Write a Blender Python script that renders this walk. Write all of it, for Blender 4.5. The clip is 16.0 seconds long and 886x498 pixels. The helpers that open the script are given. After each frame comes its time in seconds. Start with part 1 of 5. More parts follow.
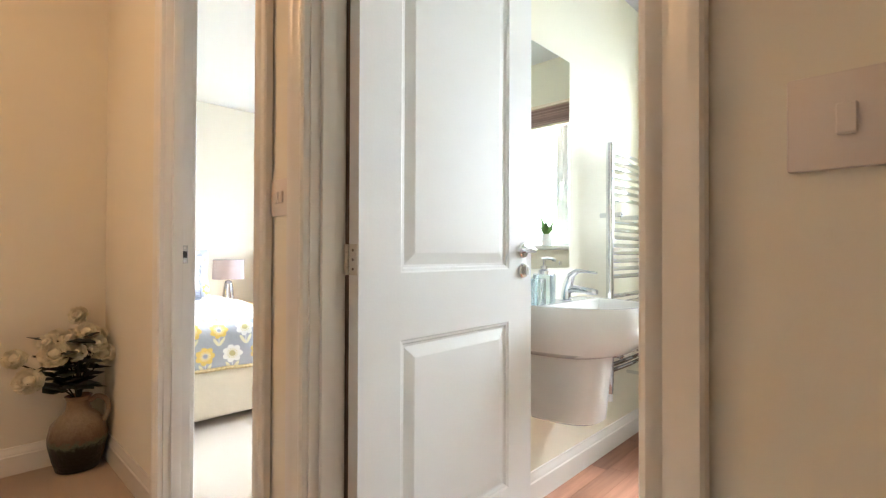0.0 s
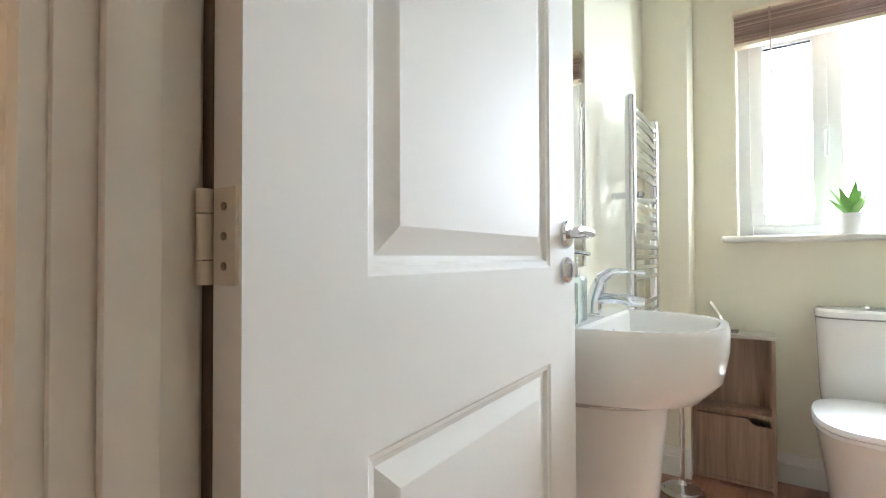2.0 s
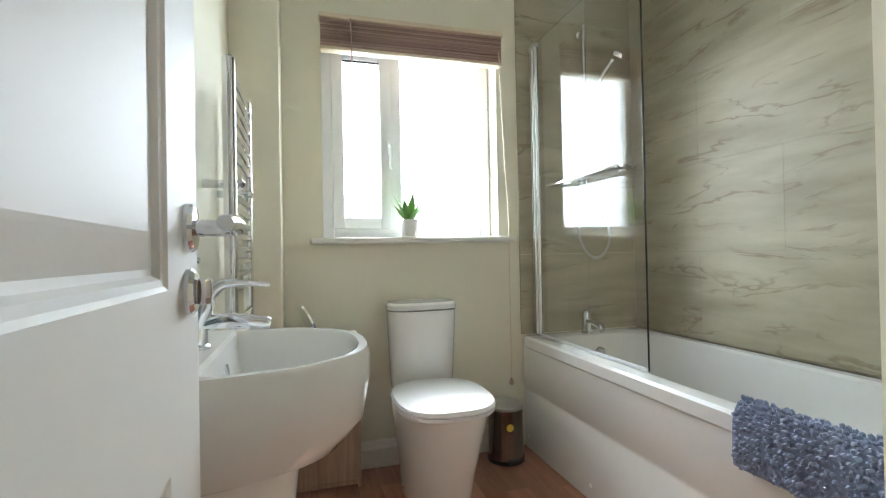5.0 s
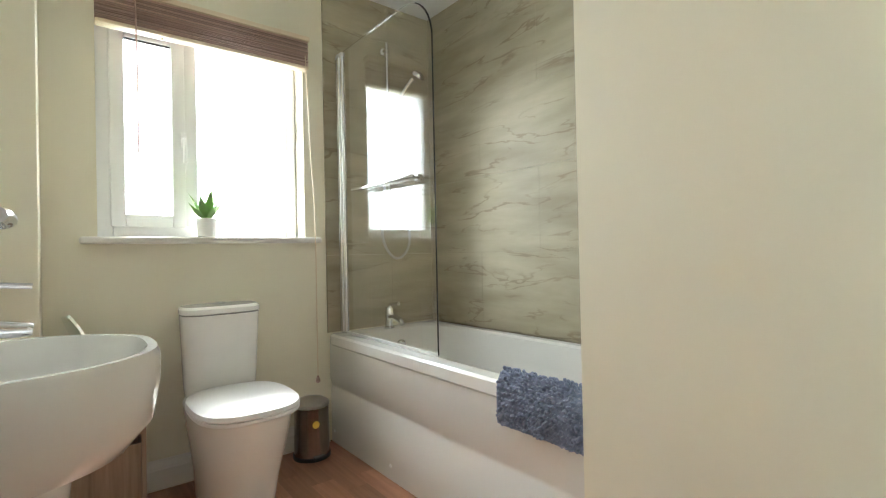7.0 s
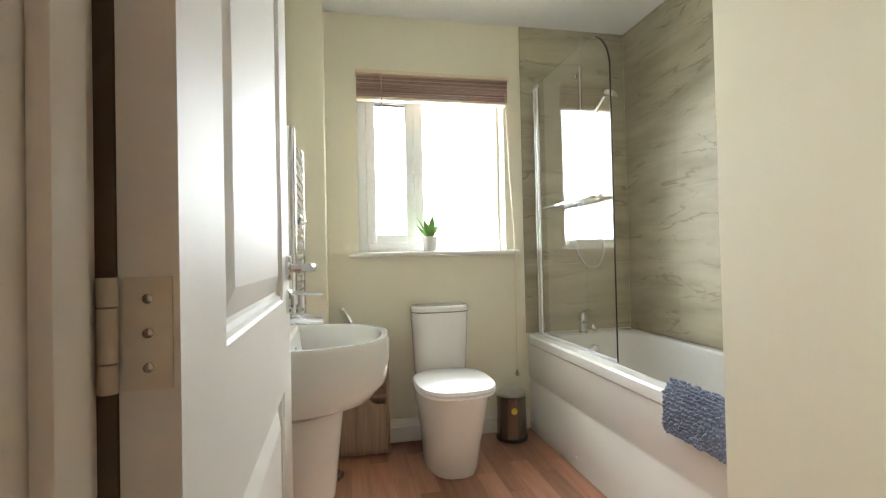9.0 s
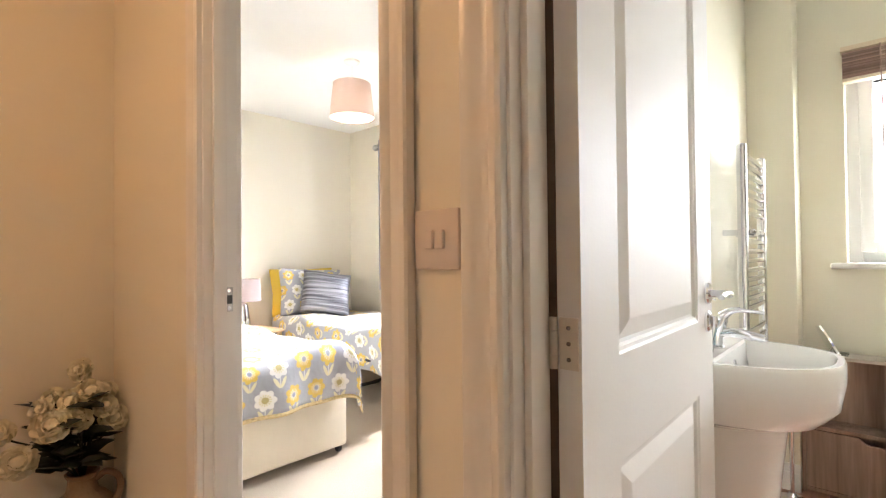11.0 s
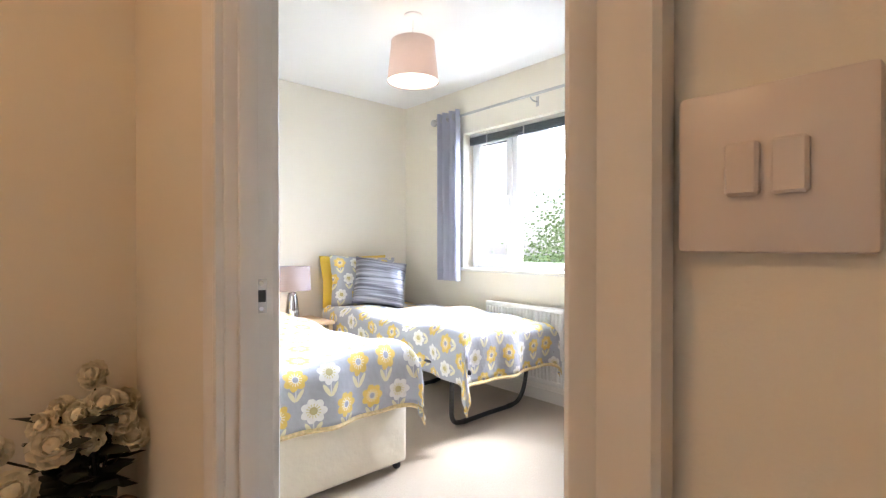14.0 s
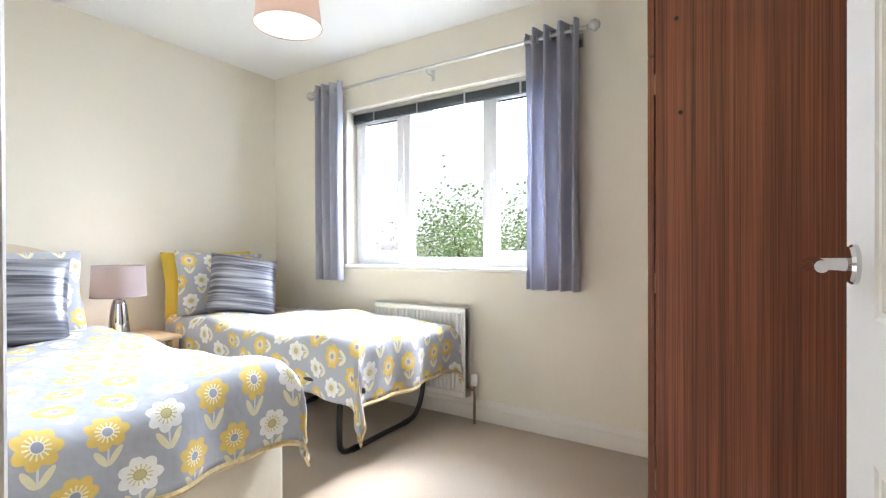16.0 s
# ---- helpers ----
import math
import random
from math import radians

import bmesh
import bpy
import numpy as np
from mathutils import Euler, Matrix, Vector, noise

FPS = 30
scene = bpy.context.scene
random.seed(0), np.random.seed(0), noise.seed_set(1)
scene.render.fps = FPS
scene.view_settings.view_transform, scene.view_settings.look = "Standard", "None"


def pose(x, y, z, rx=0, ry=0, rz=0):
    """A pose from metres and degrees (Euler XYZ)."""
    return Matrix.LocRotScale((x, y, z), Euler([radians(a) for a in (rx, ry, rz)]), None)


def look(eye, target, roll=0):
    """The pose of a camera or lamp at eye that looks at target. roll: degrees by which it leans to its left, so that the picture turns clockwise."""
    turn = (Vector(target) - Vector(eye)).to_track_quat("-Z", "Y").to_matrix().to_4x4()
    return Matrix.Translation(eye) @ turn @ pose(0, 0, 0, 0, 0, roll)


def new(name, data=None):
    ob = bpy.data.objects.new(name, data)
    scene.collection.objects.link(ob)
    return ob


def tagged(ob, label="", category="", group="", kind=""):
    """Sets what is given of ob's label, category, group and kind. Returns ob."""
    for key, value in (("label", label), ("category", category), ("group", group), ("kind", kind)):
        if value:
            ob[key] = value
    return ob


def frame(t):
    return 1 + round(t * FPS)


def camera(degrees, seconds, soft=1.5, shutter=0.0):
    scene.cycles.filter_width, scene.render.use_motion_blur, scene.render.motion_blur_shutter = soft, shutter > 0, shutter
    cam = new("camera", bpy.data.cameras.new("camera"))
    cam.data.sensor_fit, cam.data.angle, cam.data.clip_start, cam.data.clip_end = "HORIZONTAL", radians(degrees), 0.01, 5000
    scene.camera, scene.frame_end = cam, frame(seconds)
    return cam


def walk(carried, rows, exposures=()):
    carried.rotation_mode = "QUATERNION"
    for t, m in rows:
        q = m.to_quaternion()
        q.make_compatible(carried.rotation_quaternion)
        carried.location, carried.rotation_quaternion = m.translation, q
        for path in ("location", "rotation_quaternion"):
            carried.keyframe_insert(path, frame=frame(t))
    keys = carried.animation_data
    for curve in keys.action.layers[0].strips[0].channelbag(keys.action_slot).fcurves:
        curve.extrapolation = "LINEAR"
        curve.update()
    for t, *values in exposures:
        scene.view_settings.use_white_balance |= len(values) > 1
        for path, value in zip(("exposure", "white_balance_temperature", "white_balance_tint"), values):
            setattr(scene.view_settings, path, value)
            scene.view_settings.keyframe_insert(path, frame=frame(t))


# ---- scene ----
# camera: seconds, eye, target, roll
cam = camera(86.0, 16.0, soft=1.2)
ROWS = [
    (0, (-0.065, 0.137, 0.99), (-1.442, 1.588, 1.009), 0.2),
    (0.5, (-0.272, 0.243, 0.993), (-1.624, 1.717, 1.016), 0.3),
    (1, (-0.425, 0.37, 0.967), (-1.75, 1.868, 1.012), -0.0),
    (1.5, (-0.556, 0.504, 0.964), (-1.819, 2.055, 0.978), 0.5),
    (2, (-0.643, 0.595, 0.959), (-1.778, 2.242, 0.994), -0.2),
    (2.5, (-0.762, 0.679, 0.987), (-1.636, 2.478, 0.993), 0.7),
    (3, (-0.805, 0.729, 0.998), (-1.287, 2.670, 1.016), 0.1),
    (3.5, (-0.817, 0.763, 0.998), (-0.997, 2.755, 1.023), -0.5),
    (4, (-0.83, 0.804, 0.986), (-0.745, 2.802, 1.009), -0.7),
    (4.5, (-0.835, 0.887, 0.981), (-0.515, 2.861, 1.001), -1.0),
    (5, (-0.842, 0.906, 0.97), (-0.286, 2.827, 0.988), -1.1),
    (7.5, (-0.866, 0.764, 0.960), (0.416, 2.299, 0.973), -1.2),
    (8, (-0.866, 0.728, 0.975), (0.382, 2.29, 0.983), -1.4),
    (8.5, (-0.901, 0.631, 1.031), (0.056, 2.388, 1.033), -1.3),
    (9, (-0.849, 0.454, 1.02), (-0.439, 2.412, 1.049), -1.3),
    (9.5, (-0.739, 0.308, 1.054), (-0.916, 2.3, 1.084), -0.8),
    (10, (-0.65, 0.248, 1.087), (-1.316, 2.133, 1.122), -1.1),
    (12.5, (-0.702, 0.154, 1.102), (-2.395, 1.218, 1.097), 0.8),
    (13, (-0.841, 0.244, 1.089), (-2.488, 1.378, 1.09), -0.1),
    (13.5, (-0.95, 0.307, 1.07), (-2.513, 1.554, 1.068), -0.1),
    (14, (-1.059, 0.406, 1.083), (-2.549, 1.739, 1.068), -0.0),
    (14.5, (-1.147, 0.464, 1.071), (-2.566, 1.873, 1.06), -0.1),
    (15, (-1.265, 0.509, 1.069), (-2.576, 2.019, 1.059), -0.1),
    (15.5, (-1.363, 0.556, 1.052), (-2.533, 2.178, 1.047), -0.1),
    (16, (-1.453, 0.661, 1.027), (-2.535, 2.343, 1.017), -0.2),
]
EXPOSURES = [(0.0, 1.24, 5950, 13), (1.5, 1.03, 5950, 13), (2.5, 0.92, 5950, 13), (3.5, 0.36, 5950, 12), (5.0, 0.40, 6000, 11), (8.0, 0.54, 6550, 11), (9.0, 0.65, 6550, 12), (10.0, 1.02, 6500, 14),
             (12.5, 1.15, 6550, 24), (14.0, 0.87, 5900, 17), (14.6, 0.87, 5750, 16), (16.0, 0.65, 5950, 15)]
walk(cam, [(t, look(eye, target, roll)) for t, eye, target, roll in ROWS], EXPOSURES)

# ---- world and light ----
world = bpy.data.worlds.new("overcast_sky")
scene.world = world
world.use_nodes = True
wn, wl = world.node_tree.nodes, world.node_tree.links
sky = wn.new("ShaderNodeTexSky")
sky.sky_type = "NISHITA"
sky.sun_disc = False
sky.sun_elevation, sky.sun_rotation = radians(48), radians(20)
pale = wn.new("ShaderNodeHueSaturation")
pale.inputs["Saturation"].default_value = 0.25
wl.new(sky.outputs["Color"], pale.inputs["Color"])
wl.new(pale.outputs["Color"], wn["Background"].inputs["Color"])
wn["Background"].inputs["Strength"].default_value = 0.15


def area(name, m, sx, sy, watts, colour):
    d = bpy.data.lights.new(name, "AREA")
    d.shape, d.size, d.size_y, d.energy, d.color = "RECTANGLE", sx, sy, watts, colour
    ob = new(name, d)
    ob.matrix_world = m
    return ob


def bulb(name, place, watts, colour, radius=0.04):
    d = bpy.data.lights.new(name, "POINT")
    d.energy, d.color, d.shadow_soft_size = watts, colour, radius
    ob = new(name, d)
    ob.location = place
    return ob


sun = new("sun", bpy.data.lights.new("sun", "SUN"))
sun.data.energy, sun.data.angle, sun.data.color = 5.0, radians(12), (1.0, 0.97, 0.92)
sun.matrix_world = look((2, 8, 10), (0, 0, 0))
area("window_daylight_bathroom", look((-0.34, 3.85, 1.78), (-0.34, 2.1, 1.28)), 1.3, 1.4, 90, (0.86, 0.95, 1.0))
area("window_daylight_bedroom", look((-3.08, 4.7, 2.45), (-3.08, 2.0, 0.7)), 2.2, 1.7, 420, (0.84, 0.93, 1.0))
area("window_daylight_side_room", look((-5.2, -2.0, 1.5), (-3.2, 0.2, 1.0)), 1.2, 1.2, 30, (1.0, 0.93, 0.85))
bulb("pendant_bulb", (-3.16, 2.06, 2.09), 0.6, (1.0, 0.80, 0.60))
bulb("bedside_bulb", (-4.40, 1.907, 0.83), 0.9, (1.0, 0.68, 0.4))
bulb("landing_bulb", (-1.75, -0.45, 2.15), 8.0, (1.0, 0.57, 0.25), 0.06)


# ---- materials ----
def mat(name, colour, rough=0.5, metal=0.0, vary=0.06, scale=6.0, bump=0.0, bump_scale=200.0, coat=0.0, sheen=0.0, spec=0.5):
    """A surface with colour variation at two scales and a fine relief."""
    m = bpy.data.materials.new(name)
    m.use_nodes = True
    n, l = m.node_tree.nodes, m.node_tree.links
    b = n["Principled BSDF"]
    b.inputs["Metallic"].default_value = metal
    b.inputs["Specular IOR Level"].default_value = spec
    b.inputs["Coat Weight"].default_value = coat
    b.inputs["Sheen Weight"].default_value = sheen
    co = n.new("ShaderNodeTexCoord")
    big, fine = n.new("ShaderNodeTexNoise"), n.new("ShaderNodeTexNoise")
    big.inputs["Scale"].default_value, fine.inputs["Scale"].default_value = scale, bump_scale
    big.inputs["Detail"].default_value = 4
    l.new(co.outputs["Object"], big.inputs["Vector"])
    l.new(co.outputs["Object"], fine.inputs["Vector"])
    mix = n.new("ShaderNodeMix")
    mix.data_type = "RGBA"
    mix.inputs["A"].default_value = (*[c * (1 - vary) for c in colour], 1)
    mix.inputs["B"].default_value = (*[min(1, c * (1 + vary)) for c in colour], 1)
    l.new(big.outputs["Fac"], mix.inputs["Factor"])
    l.new(mix.outputs["Result"], b.inputs["Base Color"])
    rr = n.new("ShaderNodeMapRange")
    rr.inputs["To Min"].default_value, rr.inputs["To Max"].default_value = rough * 0.96, min(1, rough * 1.04)
    l.new(big.outputs["Fac"], rr.inputs["Value"])
    l.new(rr.outputs["Result"], b.inputs["Roughness"])
    if bump:
        bp = n.new("ShaderNodeBump")
        bp.inputs["Strength"].default_value, bp.inputs["Distance"].default_value = bump, 0.004
        l.new(fine.outputs["Fac"], bp.inputs["Height"])
        l.new(bp.outputs["Normal"], b.inputs["Normal"])
    return m


def wood(name, light, dark, along="Z", stripe=90.0, rough=0.45, stretch=0.03, per_piece=0.0, contrast=(0.35, 0.65)):
    """Grain that runs along one axis, with fine and broad streaks."""
    m = bpy.data.materials.new(name)
    m.use_nodes = True
    n, l = m.node_tree.nodes, m.node_tree.links
    b = n["Principled BSDF"]
    b.inputs["Roughness"].default_value = rough
    co, mp = n.new("ShaderNodeTexCoord"), n.new("ShaderNodeMapping")
    mp.inputs["Scale"].default_value = [stretch if a == along else 1.0 for a in "XYZ"]
    l.new(co.outputs["Object"], mp.inputs["Vector"])
    info = n.new("ShaderNodeObjectInfo")
    if per_piece:
        shift = n.new("ShaderNodeVectorMath")
        shift.operation = "MULTIPLY_ADD"
        shift.inputs[1].default_value = (7.0, 7.0, 7.0)
        l.new(info.outputs["Random"], shift.inputs[0])
        l.new(mp.outputs["Vector"], shift.inputs[2])
        source = shift.outputs["Vector"]
    else:
        source = mp.outputs["Vector"]
    fine, broad = n.new("ShaderNodeTexNoise"), n.new("ShaderNodeTexNoise")
    fine.inputs["Scale"].default_value, broad.inputs["Scale"].default_value = stripe, stripe * 0.22
    fine.inputs["Detail"].default_value, broad.inputs["Detail"].default_value = 5, 4
    l.new(source, fine.inputs["Vector"])
    l.new(source, broad.inputs["Vector"])
    add = n.new("ShaderNodeMath")
    add.operation = "MULTIPLY_ADD"
    add.inputs[1].default_value = 0.5
    half = n.new("ShaderNodeMath")
    half.operation = "MULTIPLY"
    half.inputs[1].default_value = 0.5
    l.new(broad.outputs["Fac"], half.inputs[0])
    l.new(fine.outputs["Fac"], add.inputs[0])
    l.new(half.outputs[0], add.inputs[2])
    ramp = n.new("ShaderNodeValToRGB")
    ramp.color_ramp.elements[0].position, ramp.color_ramp.elements[1].position = contrast
    ramp.color_ramp.elements[0].color, ramp.color_ramp.elements[1].color = (*dark, 1), (*light, 1)
    l.new(add.outputs[0], ramp.inputs["Fac"])
    out = ramp.outputs["Color"]
    if per_piece:
        hs, mr = n.new("ShaderNodeHueSaturation"), n.new("ShaderNodeMapRange")
        mr.inputs["To Min"].default_value, mr.inputs["To Max"].default_value = 1 - per_piece, 1 + per_piece
        l.new(info.outputs["Random"], mr.inputs["Value"])
        l.new(mr.outputs["Result"], hs.inputs["Value"])
        l.new(out, hs.inputs["Color"])
        out = hs.outputs["Color"]
    l.new(out, b.inputs["Base Color"])
    bp = n.new("ShaderNodeBump")
    bp.inputs["Strength"].default_value, bp.inputs["Distance"].default_value = 0.12, 0.002
    l.new(fine.outputs["Fac"], bp.inputs["Height"])
    l.new(bp.outputs["Normal"], b.inputs["Normal"])
    return m


class Sums:
    """Short-hand for math nodes."""

    def __init__(self, m):
        self.n, self.l = m.node_tree.nodes, m.node_tree.links

    def op(self, kind, *args):
        node = self.n.new("ShaderNodeMath")
        node.operation = kind
        for k, a in enumerate(args):
            if isinstance(a, (int, float)):
                node.inputs[k].default_value = a
            else:
                self.l.new(a, node.inputs[k])
        return node.outputs[0]

    def mix(self, fac, a, b):
        node = self.n.new("ShaderNodeMix")
        node.data_type = "RGBA"
        self.l.new(fac, node.inputs["Factor"])
        for key, v in (("A", a), ("B", b)):
            if isinstance(v, tuple):
                node.inputs[key].default_value = (*v, 1)
            else:
                self.l.new(v, node.inputs[key])
        return node.outputs["Result"]


def floral(name, cell=0.125):
    """Grey cotton printed with rows of yellow and white daisies on leafed stems."""
    m = bpy.data.materials.new(name)
    m.use_nodes = True
    s = Sums(m)
    o = s.op
    b = s.n["Principled BSDF"]
    b.inputs["Roughness"].default_value = 0.8
    b.inputs["Sheen Weight"].default_value = 0.2
    uv = s.n.new("ShaderNodeUVMap")
    sep = s.n.new("ShaderNodeSeparateXYZ")
    s.l.new(uv.outputs["UV"], sep.inputs["Vector"])
    u = o("DIVIDE", sep.outputs["X"], cell)
    v = o("DIVIDE", sep.outputs["Y"], cell)
    row = o("FLOOR", v)
    u2 = o("ADD", u, o("MULTIPLY", row, 0.5))
    col = o("FLOOR", u2)
    fu = o("SUBTRACT", o("SUBTRACT", u2, col), 0.5)
    fv = o("SUBTRACT", o("SUBTRACT", v, row), 0.5)
    fy = o("SUBTRACT", fv, 0.16)
    r = o("SQRT", o("ADD", o("MULTIPLY", fu, fu), o("MULTIPLY", fy, fy)))
    th = o("ARCTAN2", fy, fu)
    petal = o("ADD", 0.275, o("MULTIPLY", 0.09, o("ABSOLUTE", o("COSINE", o("MULTIPLY", th, 3.5)))))
    flower = o("LESS_THAN", r, petal)
    ray = o("MULTIPLY", o("LESS_THAN", r, 0.2), o("GREATER_THAN", o("SINE", o("MULTIPLY", th, 14)), 0.4))
    heart = o("LESS_THAN", r, 0.105)
    seed = o("LESS_THAN", r, 0.085)
    kind = o("FLOOR", o("MODULO", o("ADD", o("ADD", col, o("MULTIPLY", row, 2)), 300), 3))
    white_one = o("LESS_THAN", kind, 0.5)
    # leaves and stem under the flower
    lu = o("ABSOLUTE", fu)
    ly = o("ADD", fv, 0.33)
    du = o("SUBTRACT", lu, o("ADD", 0.12, o("MULTIPLY", ly, 0.55)))
    leaf = o("LESS_THAN", o("ADD", o("POWER", o("DIVIDE", du, 0.07), 2), o("POWER", o("DIVIDE", ly, 0.17), 2)), 1.0)
    stem = o("MULTIPLY", o("LESS_THAN", lu, 0.018), o("LESS_THAN", fv, 0.1))
    yellow, white, grey = (0.70, 0.50, 0.11), (0.80, 0.79, 0.76), (0.40, 0.41, 0.455)
    c = s.mix(stem, grey, (0.68, 0.68, 0.66))
    c = s.mix(leaf, c, (0.74, 0.69, 0.46))
    f = s.mix(white_one, yellow, white)
    rays = s.mix(white_one, (0.86, 0.80, 0.60), (0.62, 0.55, 0.25))
    f = s.mix(ray, f, rays)
    f = s.mix(heart, f, s.mix(white_one, white, (0.45, 0.38, 0.14)))
    f = s.mix(seed, f, s.mix(white_one, (0.33, 0.34, 0.40), (0.52, 0.46, 0.22)))
    c = s.mix(flower, c, f)
    weave = s.n.new("ShaderNodeTexNoise")
    weave.inputs["Scale"].default_value = 14
    bp = s.n.new("ShaderNodeBump")
    bp.inputs["Strength"].default_value, bp.inputs["Distance"].default_value = 0.35, 0.02
    s.l.new(uv.outputs["UV"], weave.inputs["Vector"])
    s.l.new(weave.outputs["Fac"], bp.inputs["Height"])
    s.l.new(bp.outputs["Normal"], b.inputs["Normal"])
    s.l.new(c, b.inputs["Base Color"])
    return m


def silver_stripe(name):
    """Shiny grey cushion cloth with uneven cross bands."""
    m = bpy.data.materials.new(name)
    m.use_nodes = True
    s = Sums(m)
    b = s.n["Principled BSDF"]
    b.inputs["Roughness"].default_value, b.inputs["Metallic"].default_value = 0.36, 0.55
    uv, mp, nz = s.n.new("ShaderNodeUVMap"), s.n.new("ShaderNodeMapping"), s.n.new("ShaderNodeTexNoise")
    mp.inputs["Scale"].default_value = (1.5, 40, 1)
    nz.inputs["Scale"].default_value, nz.inputs["Detail"].default_value = 1.0, 4
    s.l.new(uv.outputs["UV"], mp.inputs["Vector"])
    s.l.new(mp.outputs["Vector"], nz.inputs["Vector"])
    ramp = s.n.new("ShaderNodeValToRGB")
    ramp.color_ramp.elements[0].position, ramp.color_ramp.elements[1].position = 0.42, 0.62
    ramp.color_ramp.elements[0].color, ramp.color_ramp.elements[1].color = (0.10, 0.10, 0.12, 1), (0.42, 0.425, 0.47, 1)
    s.l.new(nz.outputs["Fac"], ramp.inputs["Fac"])
    s.l.new(ramp.outputs["Color"], b.inputs["Base Color"])
    bp = s.n.new("ShaderNodeBump")
    bp.inputs["Strength"].default_value, bp.inputs["Distance"].default_value = 0.4, 0.01
    s.l.new(nz.outputs["Fac"], bp.inputs["Height"])
    s.l.new(bp.outputs["Normal"], b.inputs["Normal"])
    return m


def travertine(name):
    """Beige stone-look wall panel with thin slanting brown veins."""
    m = bpy.data.materials.new(name)
    m.use_nodes = True
    s = Sums(m)
    b = s.n["Principled BSDF"]
    b.inputs["Roughness"].default_value = 0.5
    b.inputs["Specular IOR Level"].default_value = 0.3
    co, mp = s.n.new("ShaderNodeTexCoord"), s.n.new("ShaderNodeMapping")
    mp.inputs["Scale"].default_value = (1.0, 1.0, 5.0)
    mp.inputs["Rotation"].default_value = (radians(-9), radians(9), 0)
    s.l.new(co.outputs["Object"], mp.inputs["Vector"])
    cloud, vein, gate = s.n.new("ShaderNodeTexNoise"), s.n.new("ShaderNodeTexNoise"), s.n.new("ShaderNodeTexNoise")
    cloud.inputs["Scale"].default_value, cloud.inputs["Detail"].default_value = 2.2, 6
    vein.inputs["Scale"].default_value, vein.inputs["Detail"].default_value = 2.0, 5
    vein.inputs["Distortion"].default_value = 0.5
    gate.inputs["Scale"].default_value, gate.inputs["Detail"].default_value = 2.6, 2
    for t in (cloud, vein, gate):
        s.l.new(mp.outputs["Vector"], t.inputs["Vector"])
    line = s.op("SUBTRACT", 1.0, s.op("MULTIPLY", s.op("ABSOLUTE", s.op("SUBTRACT", vein.outputs["Fac"], 0.5)), 45.0))
    line = s.op("MAXIMUM", line, 0.0)
    strength = s.op("MULTIPLY", line, s.op("MAXIMUM", s.op("MULTIPLY", s.op("SUBTRACT", gate.outputs["Fac"], 0.46), 5.0), 0.0))
    strength = s.op("MINIMUM", strength, 0.55)
    ramp = s.n.new("ShaderNodeValToRGB")
    ramp.color_ramp.elements[0].position, ramp.color_ramp.elements[1].position = 0.3, 0.7
    ramp.color_ramp.elements[0].color, ramp.color_ramp.elements[1].color = (0.33, 0.29, 0.195, 1), (0.49, 0.44, 0.315, 1)
    s.l.new(cloud.outputs["Fac"], ramp.inputs["Fac"])
    s.l.new(s.mix(strength, ramp.outputs["Color"], (0.20, 0.15, 0.095)), b.inputs["Base Color"])
    return m


def glassy(name, colour=(1, 1, 1), rough=0.0, ior=1.45):
    m = bpy.data.materials.new(name)
    m.use_nodes = True
    b = m.node_tree.nodes["Principled BSDF"]
    b.inputs["Base Color"].default_value = (*colour, 1)
    b.inputs["Transmission Weight"].default_value = 1.0
    b.inputs["Roughness"].default_value, b.inputs["IOR"].default_value = rough, ior
    if rough:
        n, l = m.node_tree.nodes, m.node_tree.links
        nz, bp, co = n.new("ShaderNodeTexNoise"), n.new("ShaderNodeBump"), n.new("ShaderNodeTexCoord")
        nz.inputs["Scale"].default_value = 120
        bp.inputs["Strength"].default_value, bp.inputs["Distance"].default_value = 0.3, 0.003
        l.new(co.outputs["Object"], nz.inputs["Vector"])
        l.new(nz.outputs["Fac"], bp.inputs["Height"])
        l.new(bp.outputs["Normal"], b.inputs["Normal"])
    return m


def shade_cloth(name, colour, through_light):
    m = bpy.data.materials.new(name)
    m.use_nodes = True
    n, l = m.node_tree.nodes, m.node_tree.links
    d, t, mx = n.new("ShaderNodeBsdfDiffuse"), n.new("ShaderNodeBsdfTranslucent"), n.new("ShaderNodeMixShader")
    nz, cm, co = n.new("ShaderNodeTexNoise"), n.new("ShaderNodeMix"), n.new("ShaderNodeTexCoord")
    nz.inputs["Scale"].default_value = 260
    cm.data_type = "RGBA"
    cm.inputs["A"].default_value = (*[c * 0.9 for c in colour], 1)
    cm.inputs["B"].default_value = (*[min(1, c * 1.08) for c in colour], 1)
    l.new(co.outputs["Object"], nz.inputs["Vector"])
    l.new(nz.outputs["Fac"], cm.inputs["Factor"])
    l.new(cm.outputs["Result"], d.inputs["Color"])
    l.new(cm.outputs["Result"], t.inputs["Color"])
    mx.inputs["Fac"].default_value = through_light
    l.new(d.outputs[0], mx.inputs[1])
    l.new(t.outputs[0], mx.inputs[2])
    l.new(mx.outputs[0], n["Material Output"].inputs["Surface"])
    return m


def glow(name, colour, strength):
    m = bpy.data.materials.new(name)
    m.use_nodes = True
    b = m.node_tree.nodes["Principled BSDF"]
    b.inputs["Base Color"].default_value = (*colour, 1)
    b.inputs["Emission Color"].default_value = (*colour, 1)
    b.inputs["Emission Strength"].default_value = strength
    return m


